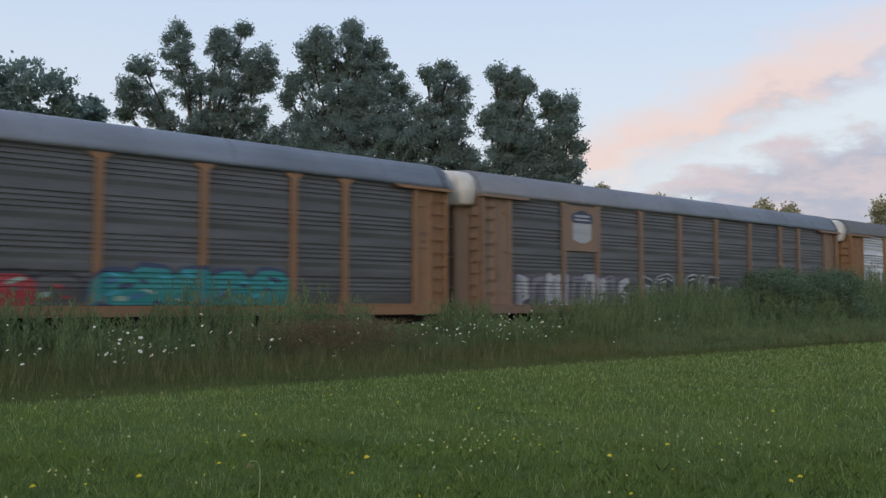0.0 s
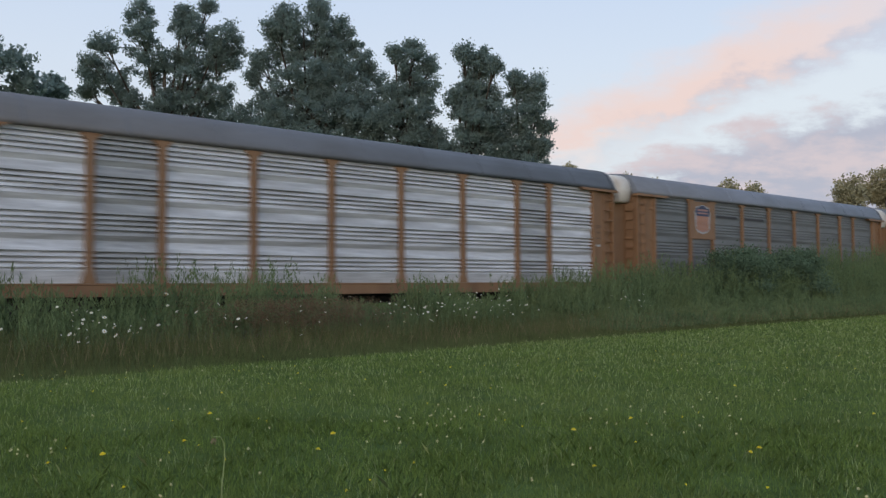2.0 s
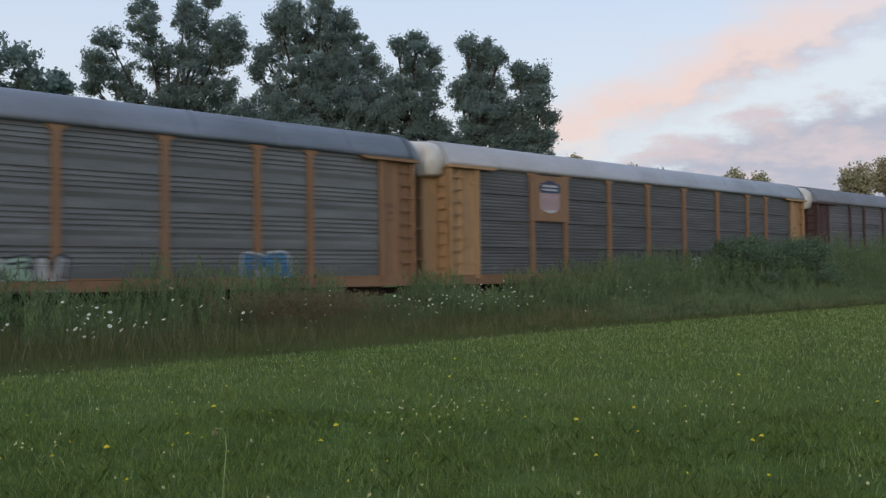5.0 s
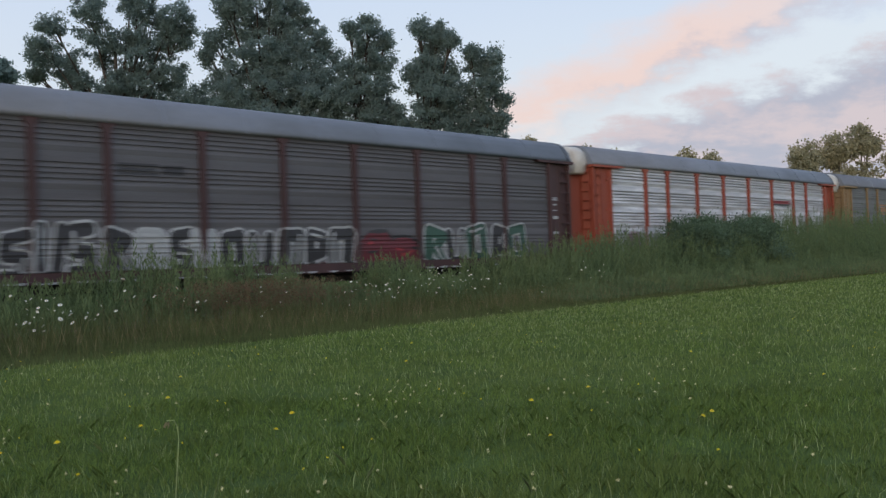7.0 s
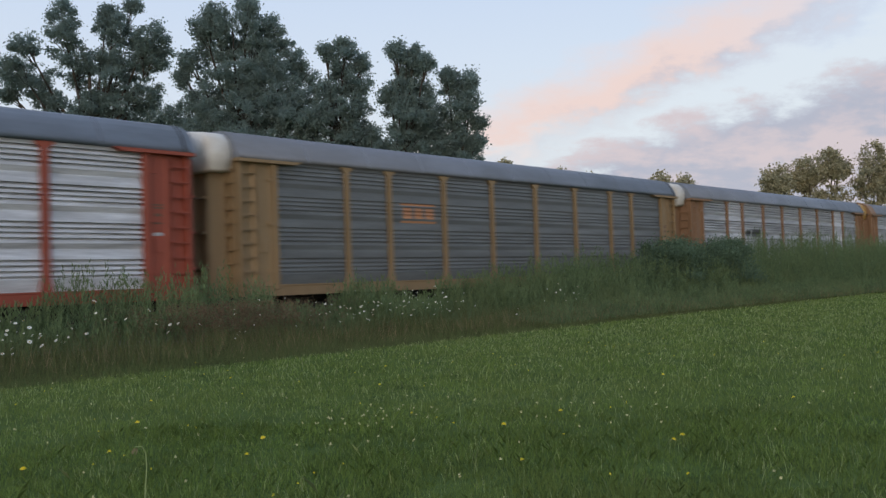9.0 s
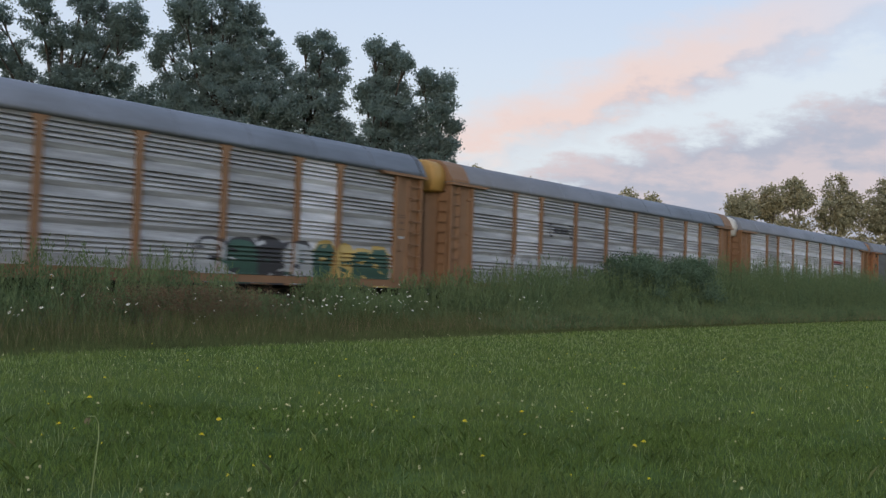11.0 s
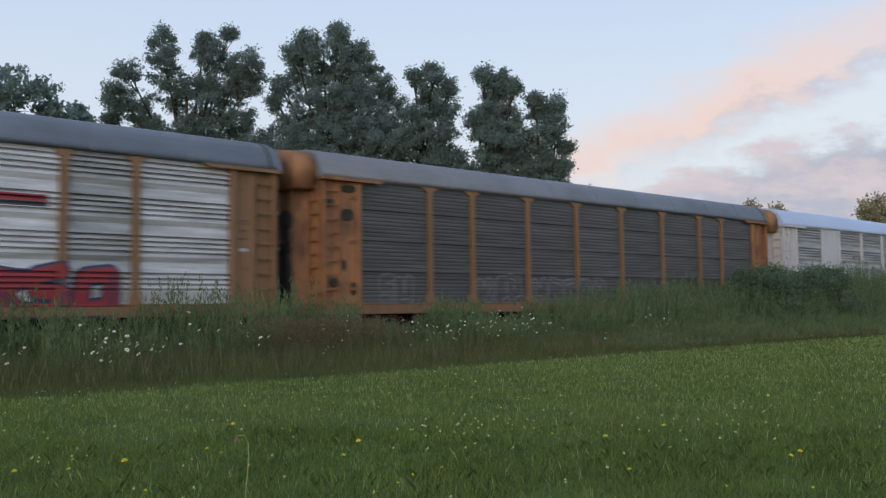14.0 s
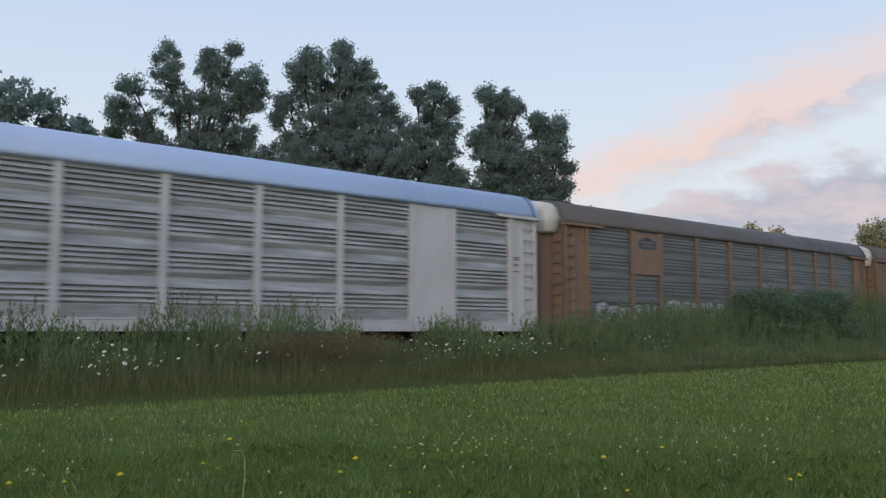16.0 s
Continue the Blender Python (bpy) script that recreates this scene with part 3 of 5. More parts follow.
def make_end_door(bm):
    prof = [(0.10, 0.10), (0.55, 0.02), (0.75, 0.02), (0.80, 0.08), (1.30, 0.08), (1.36, 0.0), (1.64, 0.0), (1.70, 0.08), (2.20, 0.08), (2.25, 0.02), (2.45, 0.02),
            (2.90, 0.10), (2.90, 0.2), (0.10, 0.2)]
    def bulge(y, x):
        return x - 0.68 * min(1, max(0, (min(y, 3 - y) - 0.52) / 0.28)) if x < 0.15 else x
    v0 = [bm.verts.new((bulge(y, x), y, 1.2)) for y, x in prof]
    v1 = [bm.verts.new((bulge(y, x), y, 5.24)) for y, x in prof]
    n = len(prof)
    for i in range(n):
        bm.faces.new((v0[i], v0[(i + 1) % n], v1[(i + 1) % n], v1[i]))
    bm.faces.new(v0)
    bm.faces.new(list(reversed(v1)))
    bmesh.ops.recalc_face_normals(bm, faces=bm.faces[:])


def make_door_bar(bm):
    box(bm, -0.71, -0.55, 0.85, 2.15, 0, 0.07)


def make_door_header(bm):
    box(bm, 0.06, 0.2, 0.1, 2.9, 5.242, 5.46)


def make_ladder_rails(bm):
    for y in (0.04, 0.50):
        box(bm, -0.13, -0.07, y - 0.02, y + 0.02, 1.15, 5.35)


def make_rung(bm):
    box(bm, -0.14, -0.06, 0.06, 0.48, -0.02, 0.02)
    box(bm, -0.075, 0.02, 0.25, 0.29, -0.015, 0.015)


def make_underframe(bm):
    box(bm, 0.4, BODY - 0.4, 1.15, 1.85, 0.86, 1.30)
    box(bm, 0.25, BODY - 0.25, 0.12, 2.88, 1.30, 1.54)
    for i in range(1, 9):
        box(bm, i * 3.0 - 0.08, i * 3.0 + 0.08, 0.14, 2.86, 1.10, 1.30)


def make_coupler(bm):
    box(bm, -0.75, 0.5, 1.40, 1.60, 0.92, 1.14)
    prism(bm, [(-0.75, 0.86), (-0.62, 0.86), (-0.55, 0.95), (-0.55, 1.12), (-0.62, 1.20), (-0.75, 1.20)], 1.32, 1.68, "y")


def make_truck(bm):
    side = [(-1.25, 0.62), (-0.95, 0.80), (-0.45, 0.92), (0.45, 0.92), (0.95, 0.80), (1.25, 0.62), (1.15, 0.48), (0.80, 0.50), (0.35, 0.38), (-0.35, 0.38), (-0.80, 0.50), (-1.15, 0.48)]
    prism(bm, side, 0.34, 0.50, "y")
    prism(bm, side, 2.50, 2.66, "y")
    box(bm, -0.22, 0.22, 0.30, 2.70, 0.62, 0.90)
    for x in (-0.89, 0.89):
        tube(bm, (x, 0.30, 0.70), (x, 2.70, 0.70), 0.085, 0.085, 8)


def make_wheel(bm):
    tube(bm, (0, 0, 0), (0, 0.09, 0), 0.42, 0.42, 20)
    tube(bm, (0, 0.091, 0), (0, 0.125, 0), 0.455, 0.455, 20)
    tube(bm, (0, -0.03, 0), (0, -0.001, 0), 0.13, 0.16, 10)


def clipped(poly, lo, hi):
    """The part of a convex (x, z) outline between two heights."""
    for sign, lim in ((1, lo), (-1, hi)):
        out = []
        for i, p in enumerate(poly):
            q = poly[(i + 1) % len(poly)]
            a, b = sign * (p[1] - lim), sign * (q[1] - lim)
            if a >= 0:
                out.append(p)
            if a * b < 0:
                k = a / (a - b)
                out.append((p[0] + (q[0] - p[0]) * k, lim))
        poly = out
        if len(poly) < 3:
            return []
    return poly


def paint(bm, poly, y):
    """Lays a convex shape of paint over the ribs and slots of the sheets, and over the posts it crosses."""
    face = PROFILES[FACE["kind"]] + SILL
    for (ya, za), (yb, zb) in zip(face, face[1:]):
        p = clipped(poly, zb, za)
        if len(p) >= 3:
            try:
                bm.faces.new([bm.verts.new((x, y + yb + (ya - yb) * (z - zb) / (za - zb), z)) for x, z in p])
            except ValueError:
                pass
    h, r = FACE["post"] / 2, FACE["post"] * 0.22
    for px in POSTS:
        for x0, x1, depth, low in ((px - h, px - r, -0.07, Z_PANEL), (px - r, px + r, -0.09, Z_PANEL + 0.4), (px - r, px + r, -0.07, Z_PANEL), (px + r, px + h, -0.07, Z_PANEL)):
            high = Z_PANEL + 0.4 if depth == -0.07 and x0 == px - r else Z_TOP
            p = clipped([(z, x) for x, z in clipped(poly, low, high)], x0, x1)
            if len(p) >= 3:
                bm.faces.new([bm.verts.new((x, y + depth, z)) for z, x in p])
    bmesh.ops.remove_doubles(bm, verts=bm.verts[:], dist=0.0003)
    return bm


def blob(cx, cz, rx, rz, rng, square=0.6, lean=0.0):
    out = []
    for k in range(12):
        a = k * math.tau / 12
        c, s = math.cos(a), math.sin(a)
        q = (abs(c) ** 4 + abs(s) ** 4) ** -0.25 * square + (1 - square)
        r = rng.uniform(0.93, 1.04)
        out.append((cx + rx * c * q * r + lean * s * rz, cz + rz * s * q * r))
    return out


def stroke(x0, z0, x1, z1, w):
    """A straight spray stroke as a convex outline."""
    dx, dz = x1 - x0, z1 - z0
    n = math.hypot(dx, dz) or 1
    px, pz = -dz / n * w / 2, dx / n * w / 2
    ex, ez = dx / n * w * 0.46, dz / n * w * 0.46
    a, b = 0.72, 0.70
    return [(x0 + px, z0 + pz), (x0 + px * a - ex * b, z0 + pz * a - ez * b), (x0 - ex, z0 - ez), (x0 - px * a - ex * b, z0 - pz * a - ez * b), (x0 - px, z0 - pz),
            (x1 - px, z1 - pz), (x1 - px * a + ex * b, z1 - pz * a + ez * b), (x1 + ex, z1 + ez), (x1 + px * a + ex * b, z1 + pz * a + ez * b), (x1 + px, z1 + pz)]


FORMS = (((0, 0, 0, 1), (1, 0, 1, 1), (0, 1, 1, 1)), ((0, 0, 0, 1), (0, 1, 1, 0.85), (1, 0.85, 0.5, 0.5), (0.5, 0.5, 1, 0)),
         ((0.1, 0.9, 0.9, 1), (0.1, 0.9, 0.1, 0.5), (0.1, 0.5, 0.9, 0.45), (0.9, 0.45, 0.8, 0.0), (0.8, 0, 0.0, 0.05)), ((0, 1, 0.15, 0), (0.15, 0, 0.85, 0), (0.85, 0, 1, 1)),
         ((0.2, 0, 0.1, 1), (0.1, 1, 0.8, 0.9), (0.8, 0.9, 0.9, 0.4), (0.9, 0.4, 0.3, 0.3)), ((0, 0, 0, 1), (0, 0.5, 0.9, 0.5), (0.9, 0, 0.9, 1)), ((0, 0.15, 0, 0.9), (0, 0.9, 0.9, 1), (0.9, 1, 1, 0.1), (1, 0.1, 0, 0.1)))


def graffiti(car, x0, x1, z0, z1, count, fills, outline, seed, label, bars=True, accents=()):
    """Sprayed shapes of thick strokes with an edge in another colour; no lettering.
    With accents: one closed painted block broken up by short strokes in those colours."""
    rng = random.Random(seed)
    w = (x1 - x0) / count
    h = z1 - z0
    for i in range(count):
        cx = x0 + (i + 0.5) * w + rng.uniform(-0.05, 0.05) * w
        lean = rng.uniform(-0.12, 0.16)
        top = z0 + h * rng.uniform(0.86, 1.04)
        if accents or not bars:
            rz, rx = (top - z0) / 2 + 0.08, w * 0.60
            shape = part("graffiti", paint(bmesh.new(), blob(cx, (top + z0) / 2, rx, rz, rng, 0.95, lean), -0.003 - 0.0012 * (i % 2)), M[outline], car, label)
            part("paint_fill", paint(bmesh.new(), blob(cx, (top + z0) / 2 - 0.03, rx - 0.04, rz - 0.09, rng, 0.95, lean), -0.006 - 0.0012 * (i % 2)), M[fills[i % len(fills)]], shape)
            for k in range(9 if accents else 0):
                a, b = cx + rng.uniform(-0.9, 0.6) * rx, z0 + rng.random() ** 1.3 * (top - z0 - 0.12)
                s = stroke(a, b, a + rng.uniform(0.15, 0.5) * rx, b + rng.uniform(-0.12, 0.12), rng.uniform(0.05, 0.15))
                part("paint_stroke", paint(bmesh.new(), s, -0.009 - 0.0012 * k), M[accents[k % len(accents)]], shape)
            continue
        form = FORMS[rng.randrange(len(FORMS))]
        thick = min(0.36, w * 0.36) * rng.uniform(0.9, 1.15)
        left, span, low = cx - w * 0.5 + thick * 0.55, max(w - thick * 1.0, 0.12), z0 + thick * 0.3
        lines = []
        for a, b, c, d in form:
            ends = []
            for u, v in ((a, b), (c, d)):
                zz = low + v * (top - thick * 0.4 - low)
                ends += [left + u * span + lean * (zz - z0) + rng.uniform(-0.03, 0.03), zz + rng.uniform(-0.04, 0.04)]
            lines.append(ends)
        edge = max(0.04, thick * 0.22)
        shape = None
        for k, e in enumerate(lines):
            bm = paint(bmesh.new(), stroke(*e, thick + edge * 2), -0.003 - 0.0012 * k - 0.0006 * (i % 2))
            if shape is None:
                shape = part("graffiti", bm, M[outline], car, label)
            else:
                part("paint_edge", bm, M[outline], shape)
        for k, e in enumerate(lines):
            part("paint_fill", paint(bmesh.new(), stroke(*e, thick), -0.0095 - 0.0012 * k - 0.0006 * (i % 2)), M[fills[i % len(fills)]], shape)
        e = rng.choice(lines)
        part("paint_stroke", paint(bmesh.new(), stroke(*e, thick * 0.25), -0.017), M[outline], shape)


def plain_bars(car, rows, mat, name, y=-0.03, label="", stripes=True):
    bm = bmesh.new()
    for x0, x1, z0, z1 in rows:
        if stripes:
            paint(bm, [(x0, z0), (x1, z0), (x1, z1), (x0, z1)], y)
        else:
            bm.faces.new([bm.verts.new((x, y, z)) for x, z in ((x0, z0), (x1, z0), (x1, z1), (x0, z1))])
    return part(name, bm, M[mat], car, label)


def herald(car, board, blue, field, stripe, outline=None):
    """Painted board between the second pair of posts with a plain shield on it."""
    bm = box(bmesh.new(), 4.24, 6.56, -0.085, -0.01, 3.62, 5.42)
    worn(bm, 0.01)
    b = part("herald_board", bm, M[board], car, "painted steel board with a shield emblem")
    y = -0.088

    def plate(name, pts, mat, yy):
        bm = bmesh.new()
        prism(bm, pts, yy, yy + 0.004, "y")
        part(name, bm, M[mat], b)
    if outline:
        plate("shield_edge", [(4.70, 4.90), (4.78, 4.10), (5.05, 3.93), (5.4, 3.87), (5.75, 3.93), (6.02, 4.10), (6.10, 4.90), (5.98, 5.17), (5.4, 5.29), (4.82, 5.17)], outline, y + 0.0025)
    plate("shield_field", [(4.85, 4.10), (5.1, 4.0), (5.4, 3.94), (5.7, 4.0), (5.95, 4.10), (5.95, 4.75), (4.85, 4.75)], field, y)
    plate("shield_top", [(4.85, 4.74), (5.95, 4.74), (6.05, 4.95), (5.95, 5.12), (5.75, 5.14), (5.55, 5.24), (5.25, 5.24), (5.05, 5.14), (4.85, 5.12), (4.75, 4.95)], blue, y - 0.003)
    plate("shield_bar", [(4.95, 4.98), (5.85, 4.98), (5.85, 5.07), (4.95, 5.07)], field, y - 0.006)
    plate("shield_bar", [(4.95, 4.84), (5.85, 4.84), (5.85, 4.91), (4.95, 4.91)], field, y - 0.006)
    if stripe:
        for k in range(5):
            x = 4.93 + k * 0.215
            plate("shield_stripe", [(x, 4.08), (x + 0.09, 4.06), (x + 0.09, 4.73), (x, 4.73)], stripe, y - 0.003)


def broken_end(car):
    """Dark rusted-through openings with ragged outlines in the front end of one car."""
    rng = random.Random(12)
    for y, z, ry, rz in ((1.15, 2.45, 0.40, 0.95), (1.30, 3.25, 0.55, 0.20), (1.05, 4.15, 0.30, 0.33), (1.62, 4.35, 0.30, 0.12), (0.98, 3.6, 0.16, 0.30)):
        part("rusted_opening", prism(bmesh.new(), blob(y, z, ry, rz, rng, 0.3), -0.73, -0.56), M["frame"], car, "dark rusted opening")
    for x, z, rx, rz in ((0.95, 4.35, 0.26, 0.20), (1.02, 5.18, 0.34, 0.12), (0.30, 4.72, 0.14, 0.10), (0.80, 2.75, 0.12, 0.16), (1.20, 2.0, 0.10, 0.22), (0.45, 2.2, 0.16, 0.14)):
        part("rusted_opening", prism(bmesh.new(), blob(x, z, rx, rz, rng, 0.2), -0.026, 0.06, "y"), M["frame"], car, "dark rusted opening")


def make_lock_rod(bm):
    tube(bm, (0.66, -0.045, Z_SILL + 0.45), (0.66, -0.045, 5.25), 0.022, 0.022, 6)
    for z in (1.9, 3.0, 4.1, 5.0):
        box(bm, 0.61, 0.71, -0.05, 0.01, z, z + 0.06)


def make_hinge(bm):
    box(bm, 1.10, 1.30, -0.06, 0.016, -0.05, 0.05)
    tube(bm, (1.26, -0.065, -0.08), (1.26, -0.065, 0.08), 0.03, 0.03, 6)


def make_door_box(bm):
    prism(bm, [(0.80, 2.58), (1.12, 2.58), (1.12, 2.98), (0.80, 2.98)], -0.016, 0.02, "y")


TRIM_WORD = {"tan": "tan", "pale_tan": "faded tan", "yellow": "yellow-tan", "rust": "rusty orange", "red": "red-orange", "maroon": "dark maroon", "white": "white"}
SHEET_WORD = {"silver": "bright galvanised", "dull": "dull galvanised", "grey": "grimy grey", "dark": "soot-dark", "worn": "worn grey"}


def autorack(i, sheet, trim, roof, narrow=None, flare=0.18, post_w=0.22, cap="cap", flat=(), door=None, end=None, seamed=False):
    car = tagged(new("autorack_car"), f"{TRIM_WORD[trim]} autorack railway car with {SHEET_WORD[sheet]} ribbed sides", "railway car", "cars of the train")
    door, end = door or trim, end or trim
    edges = [1.46] + list(POSTS) + [BODY - 1.46]
    kind = "seam" if seamed else "shallow" if sheet in ("dark", "grey", "worn") else "groove"
    FACE["kind"], FACE["post"] = kind, post_w
    one = Matrix.Identity(4)
    turn = pose(BODY, 3.0, 0, 0, 0, 180)
    for side in (one, turn):
        for k in range(len(edges) - 1):
            a, b = edges[k], edges[k + 1]
            mat = narrow if narrow and k in (1, 7) else sheet
            if k in flat:
                piece("side_panel", f"flat_panel_{b - a:.2f}", make_flat_panel(b - a - 0.01), M[trim], car, side @ pose((a + b) / 2, 0, 0), "plain painted steel panel")
            else:
                piece("side_panel", f"side_panel_{b - a:.2f}_{kind}", make_panel(b - a - 0.01, kind), M[mat], car, side @ pose((a + b) / 2, 0, 0))
        for x in POSTS:
            post = piece("side_post", f"side_post_{post_w}_{flare}", make_post(post_w, flare), M[trim], car, side @ pose(x, 0, 0))
            piece("rib", f"rib_{post_w}", make_post_ridge(post_w), M[trim], post, one)
        piece("side_sill", "side_sill", make_sill, M[trim], car, side)
    for e, m in enumerate((one, turn)):
        for mirror in (False, True):
            # each end has a corner bay on both sides
            mm = m if not mirror else m @ Matrix.Translation((0, 3.0, 0)) @ Matrix.Diagonal((1, -1, 1, 1))
            d = piece("corner_door", "corner_door", make_corner_door, M[door], car, mm)
            piece("door_post", "door_post", make_door_post, M[door], d, one)
            piece("corner_rail", "corner_rail", make_corner_rail, M[door], d, one)
            piece("lintel", "lintel", make_lintel, M[door], d, one)
            piece("lock_rod", "lock_rod", make_lock_rod, M[door], d, one)
            piece("door_box", "door_box", make_door_box, M[door], d, one)
            for k in range(9):
                piece("rung", "side_rung", make_side_rung, M[door], d, pose(0, 0, 1.55 + k * 0.44))
            for z in (2.0, 3.5, 4.9):
                piece("hinge", "hinge", make_hinge, M[door], d, pose(0, 0, z))
        leaf = piece("end_door", "end_door", make_end_door, M[end], car, m)
        piece("door_header", "door_header", make_door_header, M[end], leaf, one)
        for z in (2.1, 3.2, 4.3):
            piece("door_bar", "door_bar", make_door_bar, M[end], leaf, pose(0, 0, z))
        lad = piece("ladder", "ladder", make_ladder_rails, M[end], car, m if e == 0 else m @ Matrix.Translation((0, 2.46, 0)))
        for k in range(10):
            piece("rung", "rung", make_rung, M[end], lad, pose(0, 0, 1.4 + k * 0.42))
        piece("coupler", "coupler", make_coupler, M["frame"], car, m)
        tr = piece("truck", "truck", make_truck, M["frame"], car, m @ pose(3.45, 0, 0))
        for x in (-0.89, 0.89):
            piece("wheel", "wheel", make_wheel, M["wheel"], tr, pose(x, 0.62, 0.70))
            piece("wheel", "wheel", make_wheel, M["wheel"], tr, pose(x, 2.38, 0.70, 0, 0, 180))
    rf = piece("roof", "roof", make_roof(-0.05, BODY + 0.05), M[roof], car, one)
    for k in range(1, 10):
        piece("seam", "seam", make_roof_seam, M[roof], rf, pose(k * BODY / 10, 0, 0))
    piece("gasket", "gasket", make_roof_seam, M["frame"], rf, pose(BODY - 0.16, 0, 0), "dark gasket strip")
    if cap:
        piece("end_cap", "end_cap", make_cap, M[cap], car, one, "dirty white moulded end cap" if cap == "cap" else "orange painted end cap")
    piece("roof_nose", "roof_nose", make_nose, M[roof], car, pose(BODY + 0.052, 0, 0))
    piece("underframe", "underframe", make_underframe, M["frame"], car, one)
    # plain bars of unreadable stencilling on the rear corner bay
    plain_bars(car, [(BODY - 1.20, BODY - 0.82, z, z + 0.05) for z in (3.92, 3.84)] + [(BODY - 1.1, BODY - 0.88, 3.62, 3.70), (BODY - 1.18, BODY - 0.84, 3.40, 3.44)],
               "p_umber" if trim not in ("maroon",) else "p_white", "stencil", 0.012, "", False)
    if i in (2, 7, 9, 11, 5):
        plain_bars(car, [(BODY - 1.14, BODY - 0.86, 3.06, 3.15)], "p_white", "label_plate", 0.012, "small white label plate", False)
    if i == 10:
        plain_bars(car, [(BODY - 1.20, BODY - 0.84, 2.36, 2.48)], "p_gold", "label_plate", 0.012, "small yellow label plate", False)
    if i == 6:
        plain_bars(car, [(BODY - 1.22, BODY - 0.80, 3.05, 3.18)], "p_white", "label_plate", 0.012, "small white label plate", False)
        plain_bars(car, [(BODY - 1.22, BODY - 0.80, 2.42, 2.52)], "p_white", "label_plate", 0.012, "small white label plate", False)
    return car


def build_train():
    cars = []

    def add(**kw):
        cars.append(autorack(len(cars), **kw))
        return cars[-1]

    c = add(sheet="dark", trim="tan", roof="roof")                                                      # 0
    graffiti(c, 6.5, 14.6, 1.32, 2.46, 7, ["dark", "p_red", "grey", "p_teal", "p_teal", "p_red"], "p_black", 1, "red and teal sprayed shapes edged in black", True, ("p_mint", "dark", "p_red"))
    graffiti(c, 14.8, 20.6, 1.32, 2.61, 5, ["p_teal"], "p_navy", 2, "teal sprayed block edged in navy", True, ("p_blue", "p_cyan", "p_navy", "p_teal", "p_mint"))
    c = add(sheet="dark", trim="pale_tan", roof="roof", flare=0.12)                                      # 1
    herald(c, "pale_tan", "p_navy", "p_silver", None)
    graffiti(c, 1.7, 8.4, 1.32, 2.75, 9, ["p_silver", "p_faint", "p_silver"], "p_purple", 3, "silver sprayed shapes edged in black")
    graffiti(c, 9.5, 11.7, 1.32, 2.78, 3, ["p_black"], "p_white", 4, "black sprayed shapes edged in white")
    graffiti(c, 12.5, 15.0, 1.32, 2.82, 3, ["p_black"], "p_white", 5, "black sprayed shapes edged in white")
    graffiti(c, 15.4, 22.5, 1.32, 2.41, 8, ["p_mint", "p_faint", "p_silver"], "p_purple", 6, "pale sprayed shapes edged in purple")
    c = add(sheet="silver", trim="tan", roof="roof_dark", narrow="dull", flare=0.16)                       # 2
    c = add(sheet="grey", trim="tan", roof="roof")                                                        # 3
    herald(c, "tan", "p_navy", "p_rose", "p_orange", "p_silver")
    plain_bars(c, [(6.8, 8.8, 4.72, 4.86), (9.5, 11.6, 4.72, 4.86)], "stencil", "stencil", -0.004)
    graffiti(c, 6.6, 12.9, 1.32, 2.81, 7, ["p_purple", "p_purple", "p_faint", "p_pink"], "p_navy", 7, "purple sprayed block edged in navy", True, ("p_pink", "p_navy", "p_black", "p_silver", "p_purple"))
    graffiti(c, 13.6, 20.4, 1.32, 2.54, 6, ["p_gold", "p_purple", "p_gold"], "p_navy", 8, "gold and purple sprayed shapes")
    graffiti(c, 22.9, 24.6, 1.32, 2.46, 2, ["p_black"], "p_white", 9, "black sprayed shapes edged in white")
    c = add(sheet="grey", trim="tan", roof="roof", flare=0.14)                                            # 4
    herald(c, "tan", "p_navy", "p_white", "p_red")
    graffiti(c, 3.5, 5.8, 1.32, 2.66, 3, ["p_black"], "p_white", 10, "black sprayed shapes edged in white")
    graffiti(c, 12.1, 15.3, 1.32, 2.21, 4, ["p_mint", "p_silver"], "p_black", 11, "pale sprayed shapes edged in black")
    graffiti(c, 20.3, 22.0, 1.32, 2.26, 2, ["p_blue"], "p_silver", 12, "blue sprayed shapes edged in silver")
    c = add(sheet="dark", trim="tan", roof="roof_light", door="buff", end="buff", seamed=True)                     # 5
    herald(c, "tan", "p_navy", "p_white", "p_red")
    graffiti(c, 15.5, 20.3, 1.65, 2.25, 5, ["p_silver", "p_mint"], "p_black", 13, "silver sprayed shapes edged in black")
    c = add(sheet="worn", trim="maroon", roof="roof", flare=0.10, door="maroon")                          # 6
    plain_bars(c, [(6.7, 7.9, 4.38, 4.46), (6.7, 7.8, 4.26, 4.34), (6.7, 7.9, 4.14, 4.22), (8.0, 8.7, 4.16, 4.44)], "stencil", "stencil", -0.004)
    graffiti(c, 1.7, 6.1, 1.32, 2.78, 5, ["p_black"], "p_white", 14, "black sprayed shapes edged in white")
    graffiti(c, 6.3, 10.6, 1.32, 2.66, 5, ["p_black", "p_silver"], "p_white", 15, "black sprayed shapes edged in white")
    graffiti(c, 10.7, 14.7, 1.32, 2.61, 4, ["p_black"], "p_white", 16, "black sprayed shapes edged in white")
    graffiti(c, 15.3, 17.8, 1.32, 2.51, 2, ["p_wine"], "p_black", 17, "dark red sprayed patch", True, ("p_wine", "p_black", "p_red"))
    graffiti(c, 18.2, 23.9, 1.32, 2.82, 5, ["p_green", "p_black"], "p_white", 18, "black and green sprayed shapes edged in white")
    c = add(sheet="silver", trim="red", roof="roof", narrow="silver", flare=0.14)                          # 7
